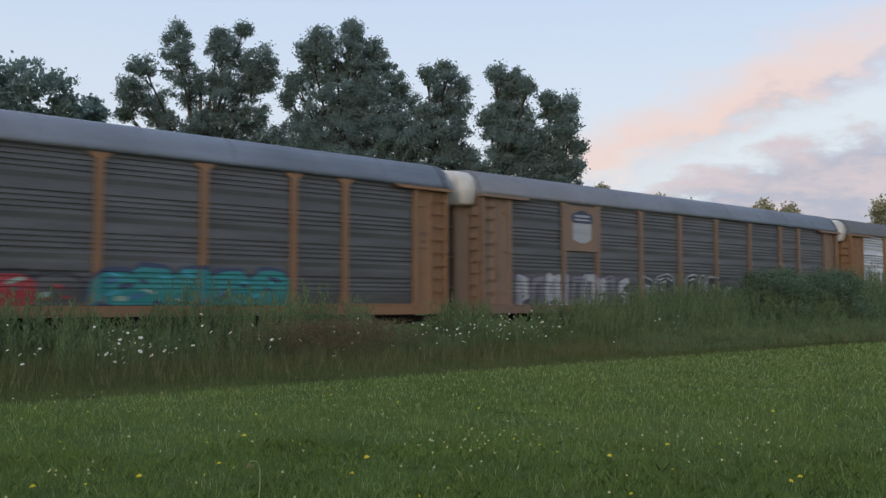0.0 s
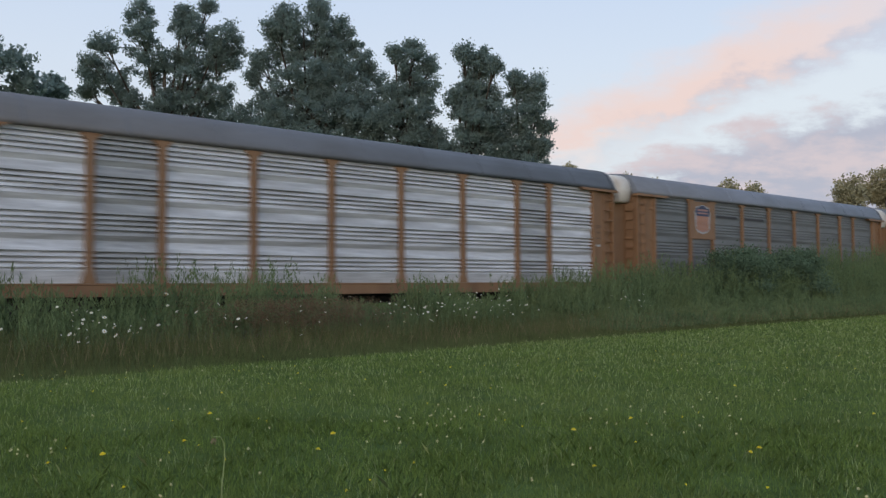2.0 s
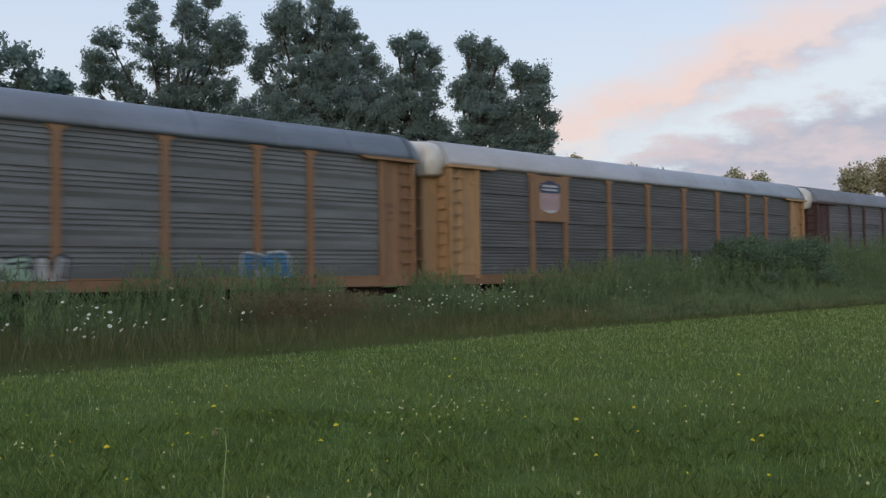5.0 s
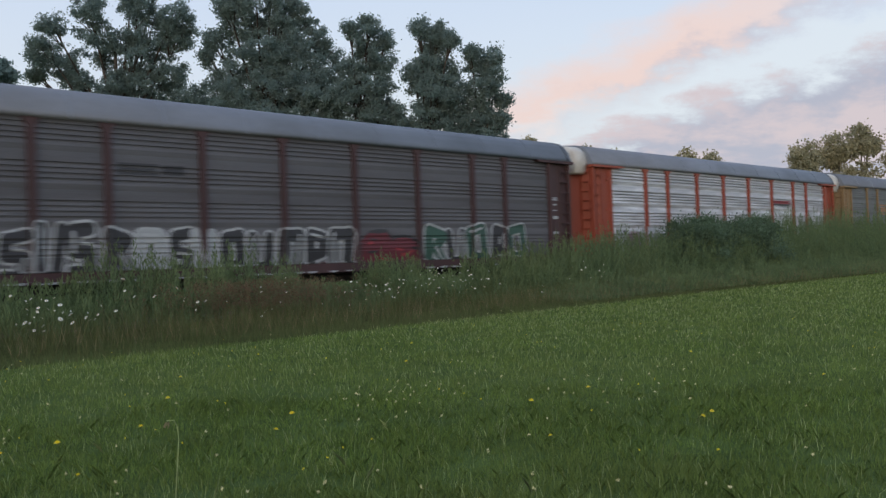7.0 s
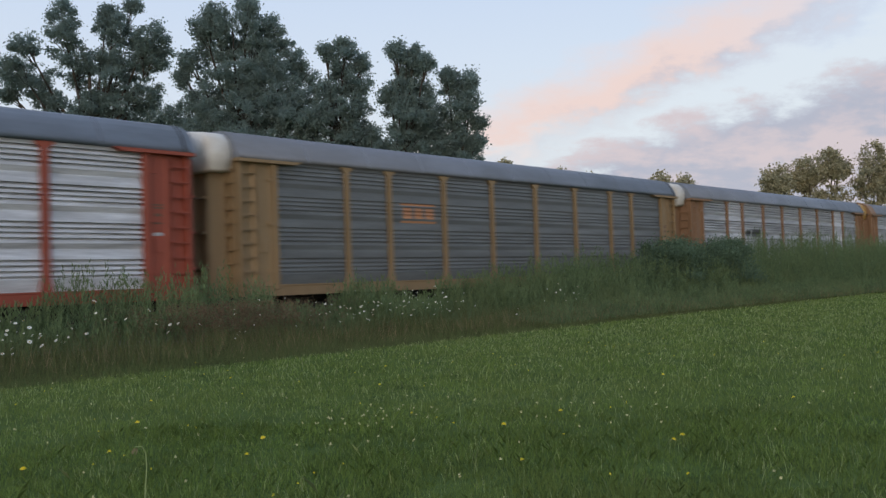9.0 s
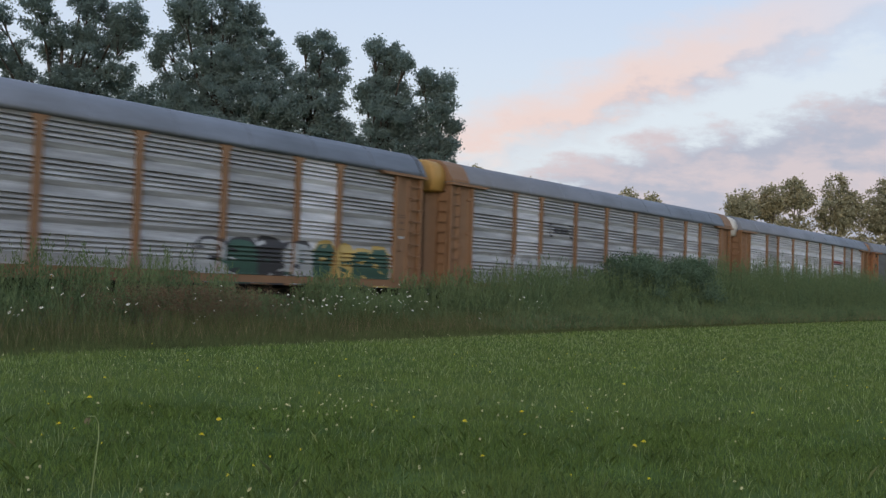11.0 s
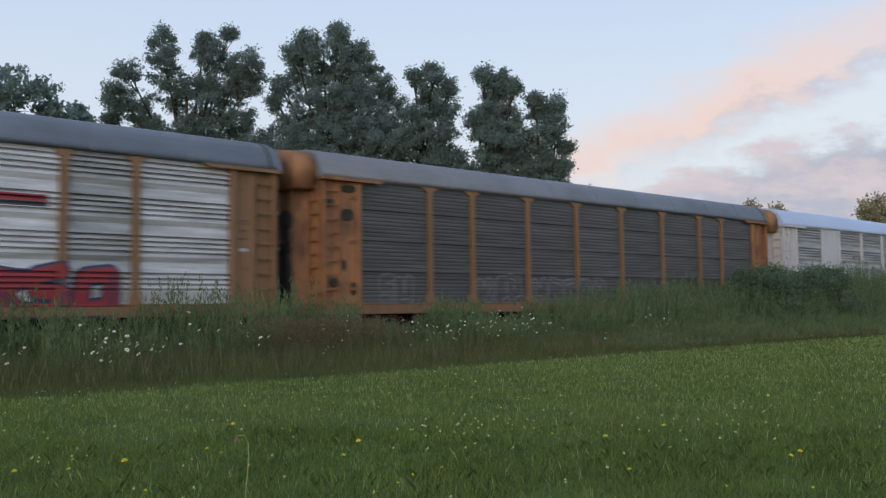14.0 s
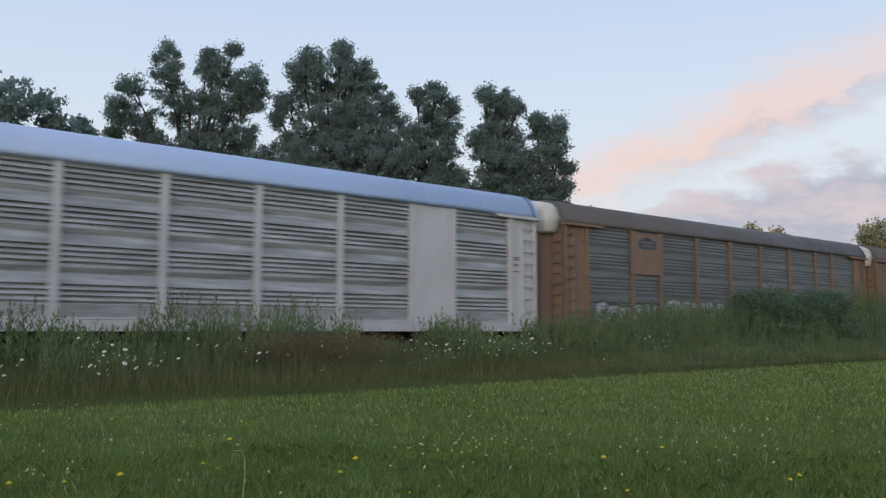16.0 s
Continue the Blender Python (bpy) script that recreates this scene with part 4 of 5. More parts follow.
    plain_bars(c, [(18.15, 20.5, 4.12, 4.30)], "p_red", "stripe_sign", -0.004, "small red painted stripe")
    plain_bars(c, [(18.15, 20.5, 4.0, 4.10)], "stencil", "stencil", -0.004)
    graffiti(c, 1.7, 9.2, 1.25, 2.76, 7, ["p_silver", "p_pink", "p_silver"], "p_white", 19, "white and pale sprayed block", True, ("p_white", "p_black", "p_pink", "p_white", "p_faint"))
    graffiti(c, 9.5, 13.7, 1.25, 2.78, 4, ["p_black"], "p_white", 20, "black sprayed shapes edged in white")
    graffiti(c, 13.9, 19.6, 1.25, 2.76, 4, ["p_cyan"], "p_navy", 21, "cyan sprayed block edged in navy", True, ("p_navy", "p_blue", "p_cyan", "p_silver"))
    c = add(sheet="grey", trim="yellow", roof="roof", flare=0.14)                                          # 8
    bm = bmesh.new()
    for x0, x1, z0, z1 in ((7.0, 8.8, 3.66, 3.74), (7.0, 8.8, 4.30, 4.38), (7.1, 7.55, 3.82, 4.22), (7.7, 8.12, 3.82, 4.22), (8.27, 8.7, 3.82, 4.22)):
        paint(bm, [(x0, z0), (x1, z0), (x1, z1), (x0, z1)], -0.004)
    part("emblem", bm, M["p_orange"], c, "orange painted block emblem")
    c = add(sheet="dull", trim="tan", roof="roof", narrow="silver", flare=0.12)                            # 9
    plain_bars(c, [(6.9, 7.5, 3.55, 3.9), (7.7, 8.9, 3.5, 3.95)], "stencil", "emblem", -0.004, "black painted block emblem")
    graffiti(c, 17.0, 21.6, 1.25, 2.78, 4, ["p_silver", "p_green", "p_black"], "p_black", 22, "white and green sprayed block edged in black", True, ("p_black", "p_white", "p_green", "p_silver"))
    graffiti(c, 21.6, 25.3, 1.25, 2.70, 4, ["p_green", "p_gold", "p_green"], "p_gold", 23, "green and gold sprayed block", True, ("p_green", "p_gold", "p_green"))
    c = add(sheet="dull", trim="tan", roof="roof", narrow="silver", flare=0.08, cap="amber")                # 10
    for m in (Matrix.Identity(4), pose(BODY, 3.0, 0, 0, 0, 180)):
        piece("roof_end", "roof_end", make_collar, M["tan"], c, m, "tan painted end of the roof")
    plain_bars(c, [(7.15, 7.25, 3.80, 4.36), (7.15, 7.42, 4.30, 4.38), (7.15, 7.42, 3.76, 3.84), (9.0, 9.1, 3.80, 4.36), (8.83, 9.1, 4.30, 4.38), (8.83, 9.1, 3.76, 3.84),
                   (7.5, 7.9, 3.95, 4.22), (7.95, 8.32, 3.95, 4.22), (8.38, 8.75, 3.95, 4.22)], "stencil", "emblem", -0.004, "black bracketed block emblem")
    graffiti(c, 1.7, 9.0, 1.25, 2.86, 7, ["p_silver", "dull"], "p_silver", 24, "faded white sprayed shapes", False)
    graffiti(c, 12.8, 20.0, 1.25, 2.68, 7, ["dull", "p_silver"], "p_faint", 25, "faded grey sprayed shapes")
    graffiti(c, 20.2, 25.2, 1.25, 2.66, 4, ["dull"], "p_black", 26, "black sprayed line shapes")
    c = add(sheet="silver", trim="tan", roof="roof", narrow="dull", flare=0.14)                            # 11
    plain_bars(c, [(18.15, 20.5, 4.12, 4.30)], "p_red", "stripe_sign", -0.004, "small red painted stripe")
    plain_bars(c, [(18.15, 20.5, 4.0, 4.10)], "stencil", "stencil", -0.004)
    graffiti(c, 8.3, 15.4, 1.25, 2.66, 7, ["p_blue", "p_blue", "p_cyan"], "p_navy", 27, "blue sprayed block edged in navy", True, ("p_navy", "p_cyan", "p_silver", "p_blue"))
    graffiti(c, 16.5, 22.3, 1.25, 2.62, 5, ["p_red"], "p_navy", 28, "red sprayed shapes edged in navy")
    c = add(sheet="dark", trim="tan", roof="roof", flare=0.22, end="rust", door="rust", cap="rust", seamed=True)                     # 12
    broken_end(c)
    for a, b, s in ((2.2, 3.6, 29), (6.6, 9.0, 30), (9.6, 13.8, 31), (22.9, 25.2, 32)):
        graffiti(c, a, b, 1.57, 2.5, max(2, int((b - a) / 0.8)), ["dark"], "p_faint", s, "faint grey sprayed shapes")
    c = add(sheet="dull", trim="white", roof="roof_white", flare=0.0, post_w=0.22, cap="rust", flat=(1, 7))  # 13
    c = add(sheet="grey", trim="pale_tan", roof="roof_brown", flare=0.12)                                  # 14
    herald(c, "pale_tan", "p_navy", "pale_tan", None)
    graffiti(c, 1.8, 6.0, 1.32, 2.36, 5, ["p_silver"], "p_black", 33, "faint silver sprayed shapes")
    graffiti(c, 6.7, 11.9, 1.32, 2.46, 4, ["p_silver"], "p_white", 34, "white sprayed block", True, ("p_white", "p_faint", "p_silver"))
    c = add(sheet="dark", trim="pale_tan", roof="roof_brown", flare=0.12)                                  # 15
    c = add(sheet="grey", trim="tan", roof="roof", flare=0.12)                                            # 16
    return cars


# ---------------------------------------------------------------- plants
def plant_mesh(name, me, label, category, kind="stuff", m=None):
    ob = new(name, me)
    if m is not None:
        ob.matrix_basis = m
    return tagged(ob, label, category, kind=kind)


def weed_top(x):
    """Height of the tall growth along the track."""
    pts = ((-20, 1.3), (4, 1.45), (6, 1.52), (7.2, 1.5), (7.8, 1.18), (8.8, 1.18), (9.3, 1.75), (14.6, 1.80), (15.7, 0.85), (18.1, 0.75), (18.7, 1.5), (20.3, 1.55), (20.8, 0.78), (22.7, 0.80), (23.3, 1.6),
           (24, 1.60), (30, 2.05), (36, 2.25), (47, 2.85), (60, 3.2), (90, 3.2))
    return np.interp(x, [p[0] for p in pts], [p[1] for p in pts])


def make_lawn():
    rng = np.random.default_rng(5)
    # fan of turf in front of the stand point, thinning with distance
    n = 520000
    r = 3.4 * (62 / 3.4) ** (rng.uniform(0, 1, n) ** 0.80)
    a = rng.uniform(radians(4), radians(90), n)
    xy = np.stack([r * np.sin(a), r * np.cos(a)], 1)
    keep = xy[:, 1] < lawn_edge(xy[:, 0]) + rng.normal(0, 0.12, n)
    xy, r = xy[keep], r[keep]
    tuft = np.array([noise.noise(Vector((x * 0.9, y * 0.9, 0))) + 1.0 * noise.noise(Vector((x * 3.6, y * 3.6, 5))) for x, y in xy])
    h = rng.uniform(0.032, 0.078, len(xy)) * np.clip(1 + 0.75 * tuft, 0.35, 2.2)
    w = rng.uniform(0.0026, 0.0050, len(xy)) * np.maximum(1, r / 7)
    lean = h * rng.uniform(0.1, 1.1, len(xy))
    for part_of, bent in ((r < 10, True), (r >= 10, False)):
        me = blades(xy[part_of], np.zeros(part_of.sum()), h[part_of], w[part_of], lean[part_of], rng, M["grass"], "lawn_grass", bent)
        plant_mesh("lawn_grass", me, "short green mown lawn grass", "grass")
    # the same turf all round the stand point, sparser
    k = 60000
    q = np.stack([rng.uniform(-24, 24, k), rng.uniform(-20, 14.1, k)], 1)
    ang = np.degrees(np.arctan2(q[:, 0], q[:, 1]))
    q = q[~((ang > 4) & (ang < 90) & (np.hypot(q[:, 0], q[:, 1]) > 3.4))]
    hq = rng.uniform(0.04, 0.09, len(q))
    me = blades(q, np.zeros(len(q)), hq, rng.uniform(0.008, 0.014, len(q)), hq * rng.uniform(0.1, 1.0, len(q)), rng, M["grass"], "lawn_grass")
    plant_mesh("lawn_grass", me, "short green mown lawn grass", "grass")
    # paler stems and long blades standing out of it; their added number far off paints in the lighter, hazier look of
    # distant lawn
    pick = rng.random(len(xy)) < 0.030 + 0.18 * np.clip((r - 7) / 15, 0, 1)
    p, rr = xy[pick] + rng.normal(0, 0.02, (pick.sum(), 2)), r[pick]
    hh = rng.uniform(0.06, 0.16, len(p)) * np.where(rr > 8, 0.62, 1.0)
    me = blades(p, np.zeros(len(p)), hh, rng.uniform(0.0020, 0.0036, len(p)) * np.maximum(1, rr / 7), hh * rng.uniform(0.1, 0.9, len(p)), rng, M["seed"], "grass_stems")
    plant_mesh("grass_stems", me, "pale thin grass stems rising above the lawn", "grass")


def make_meadow():
    rng = np.random.default_rng(6)
    n = 240000
    x = rng.uniform(-12, 70, n)
    edge = lawn_edge(x)
    y = edge - 0.1 + (22.3 - edge) * rng.uniform(0, 1, n) ** 1.2
    rise = np.clip((y - edge) / 3.2, 0.22, 1)
    tuft = np.array([noise.noise(Vector((a * 0.8, b * 0.8, 7))) for a, b in zip(x, y)])
    full = ~((x < 22) & (y > 18.3) & (tuft < rng.uniform(-0.15, 0.25, n)))
    x, y, rise, tuft = x[full], y[full], rise[full], tuft[full]
    n = len(x)
    h = rng.uniform(0.35, 0.78, n) * rise * (1 + 0.35 * tuft)
    me = blades(np.stack([x, y], 1), np.zeros(n), h, rng.uniform(0.0035, 0.0105, n), h * rng.uniform(0.05, 0.6, n), rng, M["meadow"], "meadow_grass", False)
    plant_mesh("meadow_grass", me, "tall unmown olive-green meadow grass by the track", "tall grass")
    # loose patch of reddish seed heads on thin stems
    k = 900
    x, y = rng.normal(12.6, 1.4, k), np.clip(rng.normal(18.7, 0.55, k), 17.0, 20.5)
    z = rng.uniform(0.55, 1.12, k)
    me = blades(np.stack([x, y], 1), np.zeros(k), z, np.full(k, 0.004), z * 0.12, rng, M["dry"], "dry_grass", False)
    plant_mesh("dry_grass", me, "thin dry stems under reddish brown seed heads", "dry grass")
    c = np.repeat(np.stack([x, y, z], 1), 16, 0)
    c += rng.normal(0, 1, c.shape) * np.array([0.05, 0.05, 0.07])
    me = array_mesh("seed_heads", leaf_quads(c, rng.uniform(0.014, 0.034, len(c)), rng), 4, M["dry"])
    plant_mesh("seed_heads", me, "reddish brown dry seed heads in a loose patch", "dry grass")
    k = 5500
    x, y, z = rng.uniform(-4, 60, k), rng.uniform(15.4, 18.8, k), rng.uniform(0.25, 0.7, k)
    me = blades(np.stack([x, y], 1), z * 0.3, z * 0.8, rng.uniform(0.004, 0.009, k), z * 0.3, rng, M["straw"], "straw_grass", False)
    plant_mesh("straw_grass", me, "straw-coloured seed heads along the lawn edge", "dry grass")


def make_weeds():
    rng = np.random.default_rng(7)
    n = 17000
    x = rng.uniform(-20, 80, n)
    y = 19.0 + 3.5 * rng.uniform(0, 1, n) ** 0.7
    clump = np.array([noise.noise(Vector((a * 0.95, b * 0.8, 3))) + 0.5 * noise.noise(Vector((a * 2.4, b * 2.0, 8))) for a, b in zip(x, y)])
    keep = (clump > rng.uniform(-0.55, 0.0, n)) & (rng.random(n) < np.where(x < 16, 0.62, 1.0))
    x, y, clump = x[keep], y[keep], clump[keep]
    n = len(x)
    h = weed_top(x) * rng.uniform(0.62, 1.10, n) * (0.96 + 0.34 * clump)
    h *= np.clip(0.50 + (y - 19.0) / 3.4, 0, 1) * 1.07
    # further along, lower growth reaches to the edge of the lawn
    k = 6500
    fx, fy = rng.uniform(22.5, 80, k), rng.uniform(16.3, 19.3, k)
    fh = rng.uniform(0.40, 0.80, k) * (0.45 + 0.55 * (fy - 16.0) / 3.3) * np.clip((fx - 20) / 8, 0.5, 1.25)
    fh *= np.array([0.75 + 1.1 * abs(noise.noise(Vector((a * 0.7, b * 0.9, 4)))) + 0.6 * noise.noise(Vector((a * 2.1, b * 2.1, 9))) for a, b in zip(fx, fy)])
    x, y, h = np.concatenate([x, fx]), np.concatenate([y, fy]), np.concatenate([h, fh])
    n = len(x)
    cs, us, ss = [], [], []
    for i in range(n):
        k = 40
        q = rng.uniform(0.10, 1.0, k) ** 0.8
        a = rng.uniform(0, math.tau, k)
        bend = rng.normal(0, 0.07, 2)
        rad = 0.012 + 0.09 * (1 - q)
        cs.append(np.stack([x[i] + np.cos(a) * rad + bend[0] * q * h[i], y[i] + np.sin(a) * rad + bend[1] * q * h[i], q * h[i]], 1))
        us.append(np.stack([np.cos(a) * 0.55, np.sin(a) * 0.55, np.full(k, 1.0) + 0.5 * q], 1))
        ss.append(rng.uniform(0.09, 0.19, k) * (1.15 - 0.45 * q))
    c, u, s = np.concatenate(cs), np.concatenate(us), np.concatenate(ss)
    u = u + rng.normal(0, 0.22, u.shape)
    u /= np.linalg.norm(u, axis=1)[:, None]
    w = np.cross(u, rng.normal(size=u.shape))
    w /= np.linalg.norm(w, axis=1)[:, None]
    w *= (s * 0.12)[:, None]
    v = np.stack([c - w, c + w, c + u * s[:, None]], 1)
    plant_mesh("tall_weeds", array_mesh("tall_weeds", v, 3, M["weed"]), "dense tall green weeds growing along the track", "weeds")


def crown_leaves(lobes, size, rng, per=42, thick=2.2, clump_r=0.55):
    cs = []
    for cx, cy, cz, rx, rz in lobes:
        k = int(thick * rx * rx * rz + 20)
        d = rng.normal(size=(k, 3))
        d /= np.linalg.norm(d, axis=1)[:, None]
        rad = rng.uniform(0.25, 1.0, k) ** 0.55 * rng.uniform(0.74, 1.20, k)
        ctr = np.array([cx, cy, cz]) + d * rad[:, None] * np.array([rx, rx, rz]) * 0.98
        for q in ctr:
            m = int(per * rng.uniform(0.5, 1.4))
            cs.append(q + rng.normal(size=(m, 3)) * clump_r * np.array([0.55, 0.55, 0.42]) * rng.uniform(0.6, 1.25))
    c = np.concatenate(cs)
    return leaf_quads(c, rng.uniform(0.7, 1.3, len(c)) * size, rng, 0.4)


def tree(name, base, lobes, leaf, size, seed, label, trunk_r=0.45, per=42, thick=2.2, clump_r=0.55):
    """Trunk with limbs to the parts of the crown, and a crown of many small leaves."""
    rng = np.random.default_rng(seed)
    t = tagged(new(name), label, "tree", "trees behind the track" if name == "poplar_tree" else "")
    t.location = base
    bx, by = base[0], base[1]
    loc = [(x - bx, y - by, z, rx, rz) for x, y, z, rx, rz in lobes]
    top = max(z for _, _, z, _, _ in loc)
    bm = bmesh.new()
    fork = top * 0.42
    tube(bm, (0, 0, -0.2), (0.1, 0.05, fork), trunk_r, trunk_r * 0.7, 9)
    tube(bm, (0.1, 0.05, fork - 0.1), (0, 0, top * 0.8), trunk_r * 0.68, trunk_r * 0.15, 8)
    part("trunk", bm, M["bark"], t, smooth_faces=True)
    for x, y, z, rx, rz in loc:
        bm = bmesh.new()
        s = Vector((0.08, 0.04, min(fork + (z - fork) * 0.25, top * 0.7)))
        mid = s.lerp(Vector((x, y, z)), 0.55) + Vector((0, 0, -0.35))
        tube(bm, s, mid, trunk_r * 0.34, trunk_r * 0.2, 6)
        tube(bm, mid, (x, y, z + rz * 0.5), trunk_r * 0.2, trunk_r * 0.05, 5)
        for k in range(5):
            d = Vector(rng.normal(size=3).tolist()).normalized()
            tube(bm, mid.lerp(Vector((x, y, z)), 0.6), Vector((x, y, z)) + Vector((d.x * rx, d.y * rx, d.z * rz)) * 0.85, trunk_r * 0.09, trunk_r * 0.02, 4)
        part("limb", bm, M["bark"], t, smooth_faces=True)
    crown = new("crown", array_mesh("crown", crown_leaves(loc, size, rng, per, thick, clump_r), 4, M[leaf]))
    crown.parent = t
    return t


def make_trees():
    tall = "tall dark green poplar tree with an open ragged crown"
    tree("poplar_tree", (27.6, 58.0, 0), [(26.1, 58.9, 20.1, 1.08, 1.24), (26.1, 58.3, 18.7, 1.15, 1.03), (23.6, 58.9, 17.7, 0.9, 0.82), (23.1, 59.1, 16.0, 1.02, 1.02), (24.6, 59.9, 15.6, 1.58, 1.37), (23.2, 60.6, 14.7, 0.58, 0.58),
          (25.5, 59.1, 14.4, 1.08, 0.83), (26.9, 58.7, 17.1, 1.66, 1.41), (29.2, 57.3, 19.6, 1.4, 1.24), (30.5, 57.3, 21.2, 0.46, 0.54), (28.9, 57.9, 20.5, 0.58, 0.75), (30.8, 55.4, 18.7, 1.34, 1.22),
          (30.0, 57.5, 17.9, 2.16, 1.66), (31.0, 55.4, 17.1, 1.14, 0.82), (29.0, 57.7, 15.9, 2.41, 1.58), (30.3, 56.0, 14.8, 1.47, 1.06), (29.4, 57.8, 14.0, 2.91, 1.04), (27.3, 58.2, 13.8, 1.49, 0.83),
          (27.8, 57.8, 11.2, 4.0, 2.4), (31.5, 54.6, 12.2, 2.4, 1.9), (25.2, 59.5, 12.2, 2.4, 1.6)], "leaf", 0.122, 11, tall, per=100, thick=8.0, clump_r=0.38)
    tree("poplar_tree", (34.0, 49.9, 0), [(34.3, 49.3, 20.0, 0.85, 1.04), (32.6, 50.7, 19.4, 0.97, 0.97), (31.7, 50.5, 18.4, 0.8, 0.69), (33.3, 49.6, 18.5, 1.61, 1.31), (35.5, 49.2, 19.1, 0.94, 0.97), (36.0, 48.8, 17.9, 1.17, 1.09),
          (33.1, 50.7, 17.3, 1.67, 1.24), (34.6, 49.2, 16.7, 1.93, 1.47), (37.4, 48.4, 16.8, 1.1, 0.79), (37.8, 48.1, 15.6, 1.1, 1.02), (31.5, 51.9, 16.5, 0.78, 0.78), (31.1, 52.0, 15.3, 0.47, 0.55),
          (31.8, 51.7, 13.8, 1.36, 0.78), (33.7, 49.9, 14.9, 2.78, 1.39), (35.5, 48.1, 14.6, 2.23, 1.46), (34.8, 49.8, 13.1, 4.29, 1.09), (34.2, 49.6, 10.0, 4.6, 2.6), (32.2, 51.6, 11.6, 2.6, 1.8), (36.8, 47.0, 12.6, 2.4, 2.0), (35.0, 48.6, 15.8, 1.8, 1.3)], "leaf", 0.122, 12, tall, per=100, thick=8.0, clump_r=0.38)
    tree("poplar_tree", (37.5, 44.3, 0), [(38.1, 43.9, 17.0, 0.48, 0.52), (36.9, 44.4, 16.6, 0.41, 0.33), (37.9, 43.9, 16.0, 1.19, 0.82), (39.2, 43.6, 16.0, 0.45, 0.64), (38.5, 44.3, 14.9, 1.58, 0.98), (36.8, 44.6, 13.8, 1.04, 1.11),
          (38.7, 43.4, 13.9, 0.9, 0.9), (37.6, 43.9, 12.8, 2.04, 1.11), (38.8, 43.4, 11.5, 1.05, 0.82), (37.0, 44.3, 11.7, 1.67, 0.93), (35.4, 45.8, 12.2, 1.86, 0.97), (40.0, 42.9, 10.3, 1.51, 0.6),
          (37.5, 44.0, 8.8, 2.9, 2.2), (36.2, 45.2, 10.2, 2.0, 1.8), (38.2, 43.0, 10.8, 1.6, 1.4), (39.0, 41.8, 9.4, 1.9, 1.5)], "leaf", 0.122, 13, tall, per=100, thick=8.0, clump_r=0.38)
    tree("poplar_tree", (39.2, 40.1, 0), [(38.8, 39.8, 15.8, 0.61, 0.54), (40.0, 39.5, 15.9, 0.65, 0.58), (40.0, 38.4, 15.2, 0.46, 0.46), (40.0, 40.0, 15.2, 1.16, 0.73), (39.8, 40.1, 14.2, 1.31, 0.87), (38.5, 40.2, 13.1, 0.79, 0.64),
          (40.3, 39.8, 13.2, 1.38, 1.02), (39.0, 39.3, 11.5, 1.49, 0.92), (39.4, 39.5, 10.3, 1.61, 0.72), (39.4, 39.9, 8.2, 2.3, 1.9), (40.3, 39.3, 11.9, 1.4, 1.2), (41.0, 39.0, 10.0, 1.5, 1.5), (39.3, 40.0, 12.6, 1.2, 1.0)], "leaf", 0.122, 14, tall, per=100, thick=8.0, clump_r=0.38)
    tree("poplar_tree", (42.6, 38.4, 0), [(41.8, 38.4, 14.5, 0.62, 0.51), (43.1, 37.7, 14.3, 0.59, 0.66), (42.9, 38.8, 13.7, 1.26, 0.82), (42.9, 37.4, 12.9, 0.73, 0.8), (42.1, 37.9, 12.2, 1.31, 0.91), (43.4, 37.3, 11.6, 0.4, 0.48),
          (42.2, 38.2, 10.8, 1.24, 0.8), (42.9, 37.1, 10.3, 0.47, 0.4), (43.0, 38.2, 9.7, 0.96, 0.44), (41.6, 39.1, 11.3, 0.81, 0.81), (42.5, 38.1, 8.0, 1.9, 1.7), (42.3, 38.0, 9.6, 1.6, 1.2)], "leaf", 0.122, 15, tall, per=100, thick=8.0, clump_r=0.38)
    far = "distant broad tree with a rounded dusky crown"
    tree("distant_tree", (27.0, 101.0, 0), [(28.3, 99.5, 24.9, 4.2, 2.7), (24.7, 102.7, 24.3, 3.8, 3.6), (31.5, 97.8, 22.6, 1.6, 1.6), (27.0, 100.8, 20.7, 5.4, 3.4), (26.5, 101, 14, 6, 5)], "leaf", 0.40, 16, far, 0.6, 34, 1.0, 0.8)
    tree("distant_tree", (35.0, 100.8, 0), [(35.1, 100.4, 23.2, 1.6, 1.3), (34.6, 100.8, 21.2, 2.4, 1.6), (34.8, 100.8, 16, 3.5, 4)], "leaf", 0.40, 17, far, 0.45, 34, 1.4, 0.7)
    # these crowns take the leaf colour with the evening sun painted in
    warm = "distant broad tree with olive-brown crown, evening light put into its leaf colour"
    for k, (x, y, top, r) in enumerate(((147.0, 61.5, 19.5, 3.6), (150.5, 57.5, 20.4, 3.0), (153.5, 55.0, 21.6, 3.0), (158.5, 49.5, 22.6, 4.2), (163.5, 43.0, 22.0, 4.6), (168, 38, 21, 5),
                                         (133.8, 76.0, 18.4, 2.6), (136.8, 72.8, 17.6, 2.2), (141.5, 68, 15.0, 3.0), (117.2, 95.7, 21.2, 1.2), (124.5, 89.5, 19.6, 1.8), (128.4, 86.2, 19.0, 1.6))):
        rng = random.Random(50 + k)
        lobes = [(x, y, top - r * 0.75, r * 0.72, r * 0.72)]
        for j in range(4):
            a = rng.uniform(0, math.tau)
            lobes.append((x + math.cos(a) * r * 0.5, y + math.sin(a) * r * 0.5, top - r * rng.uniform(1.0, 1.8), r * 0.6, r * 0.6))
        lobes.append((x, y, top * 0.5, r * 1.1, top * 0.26))
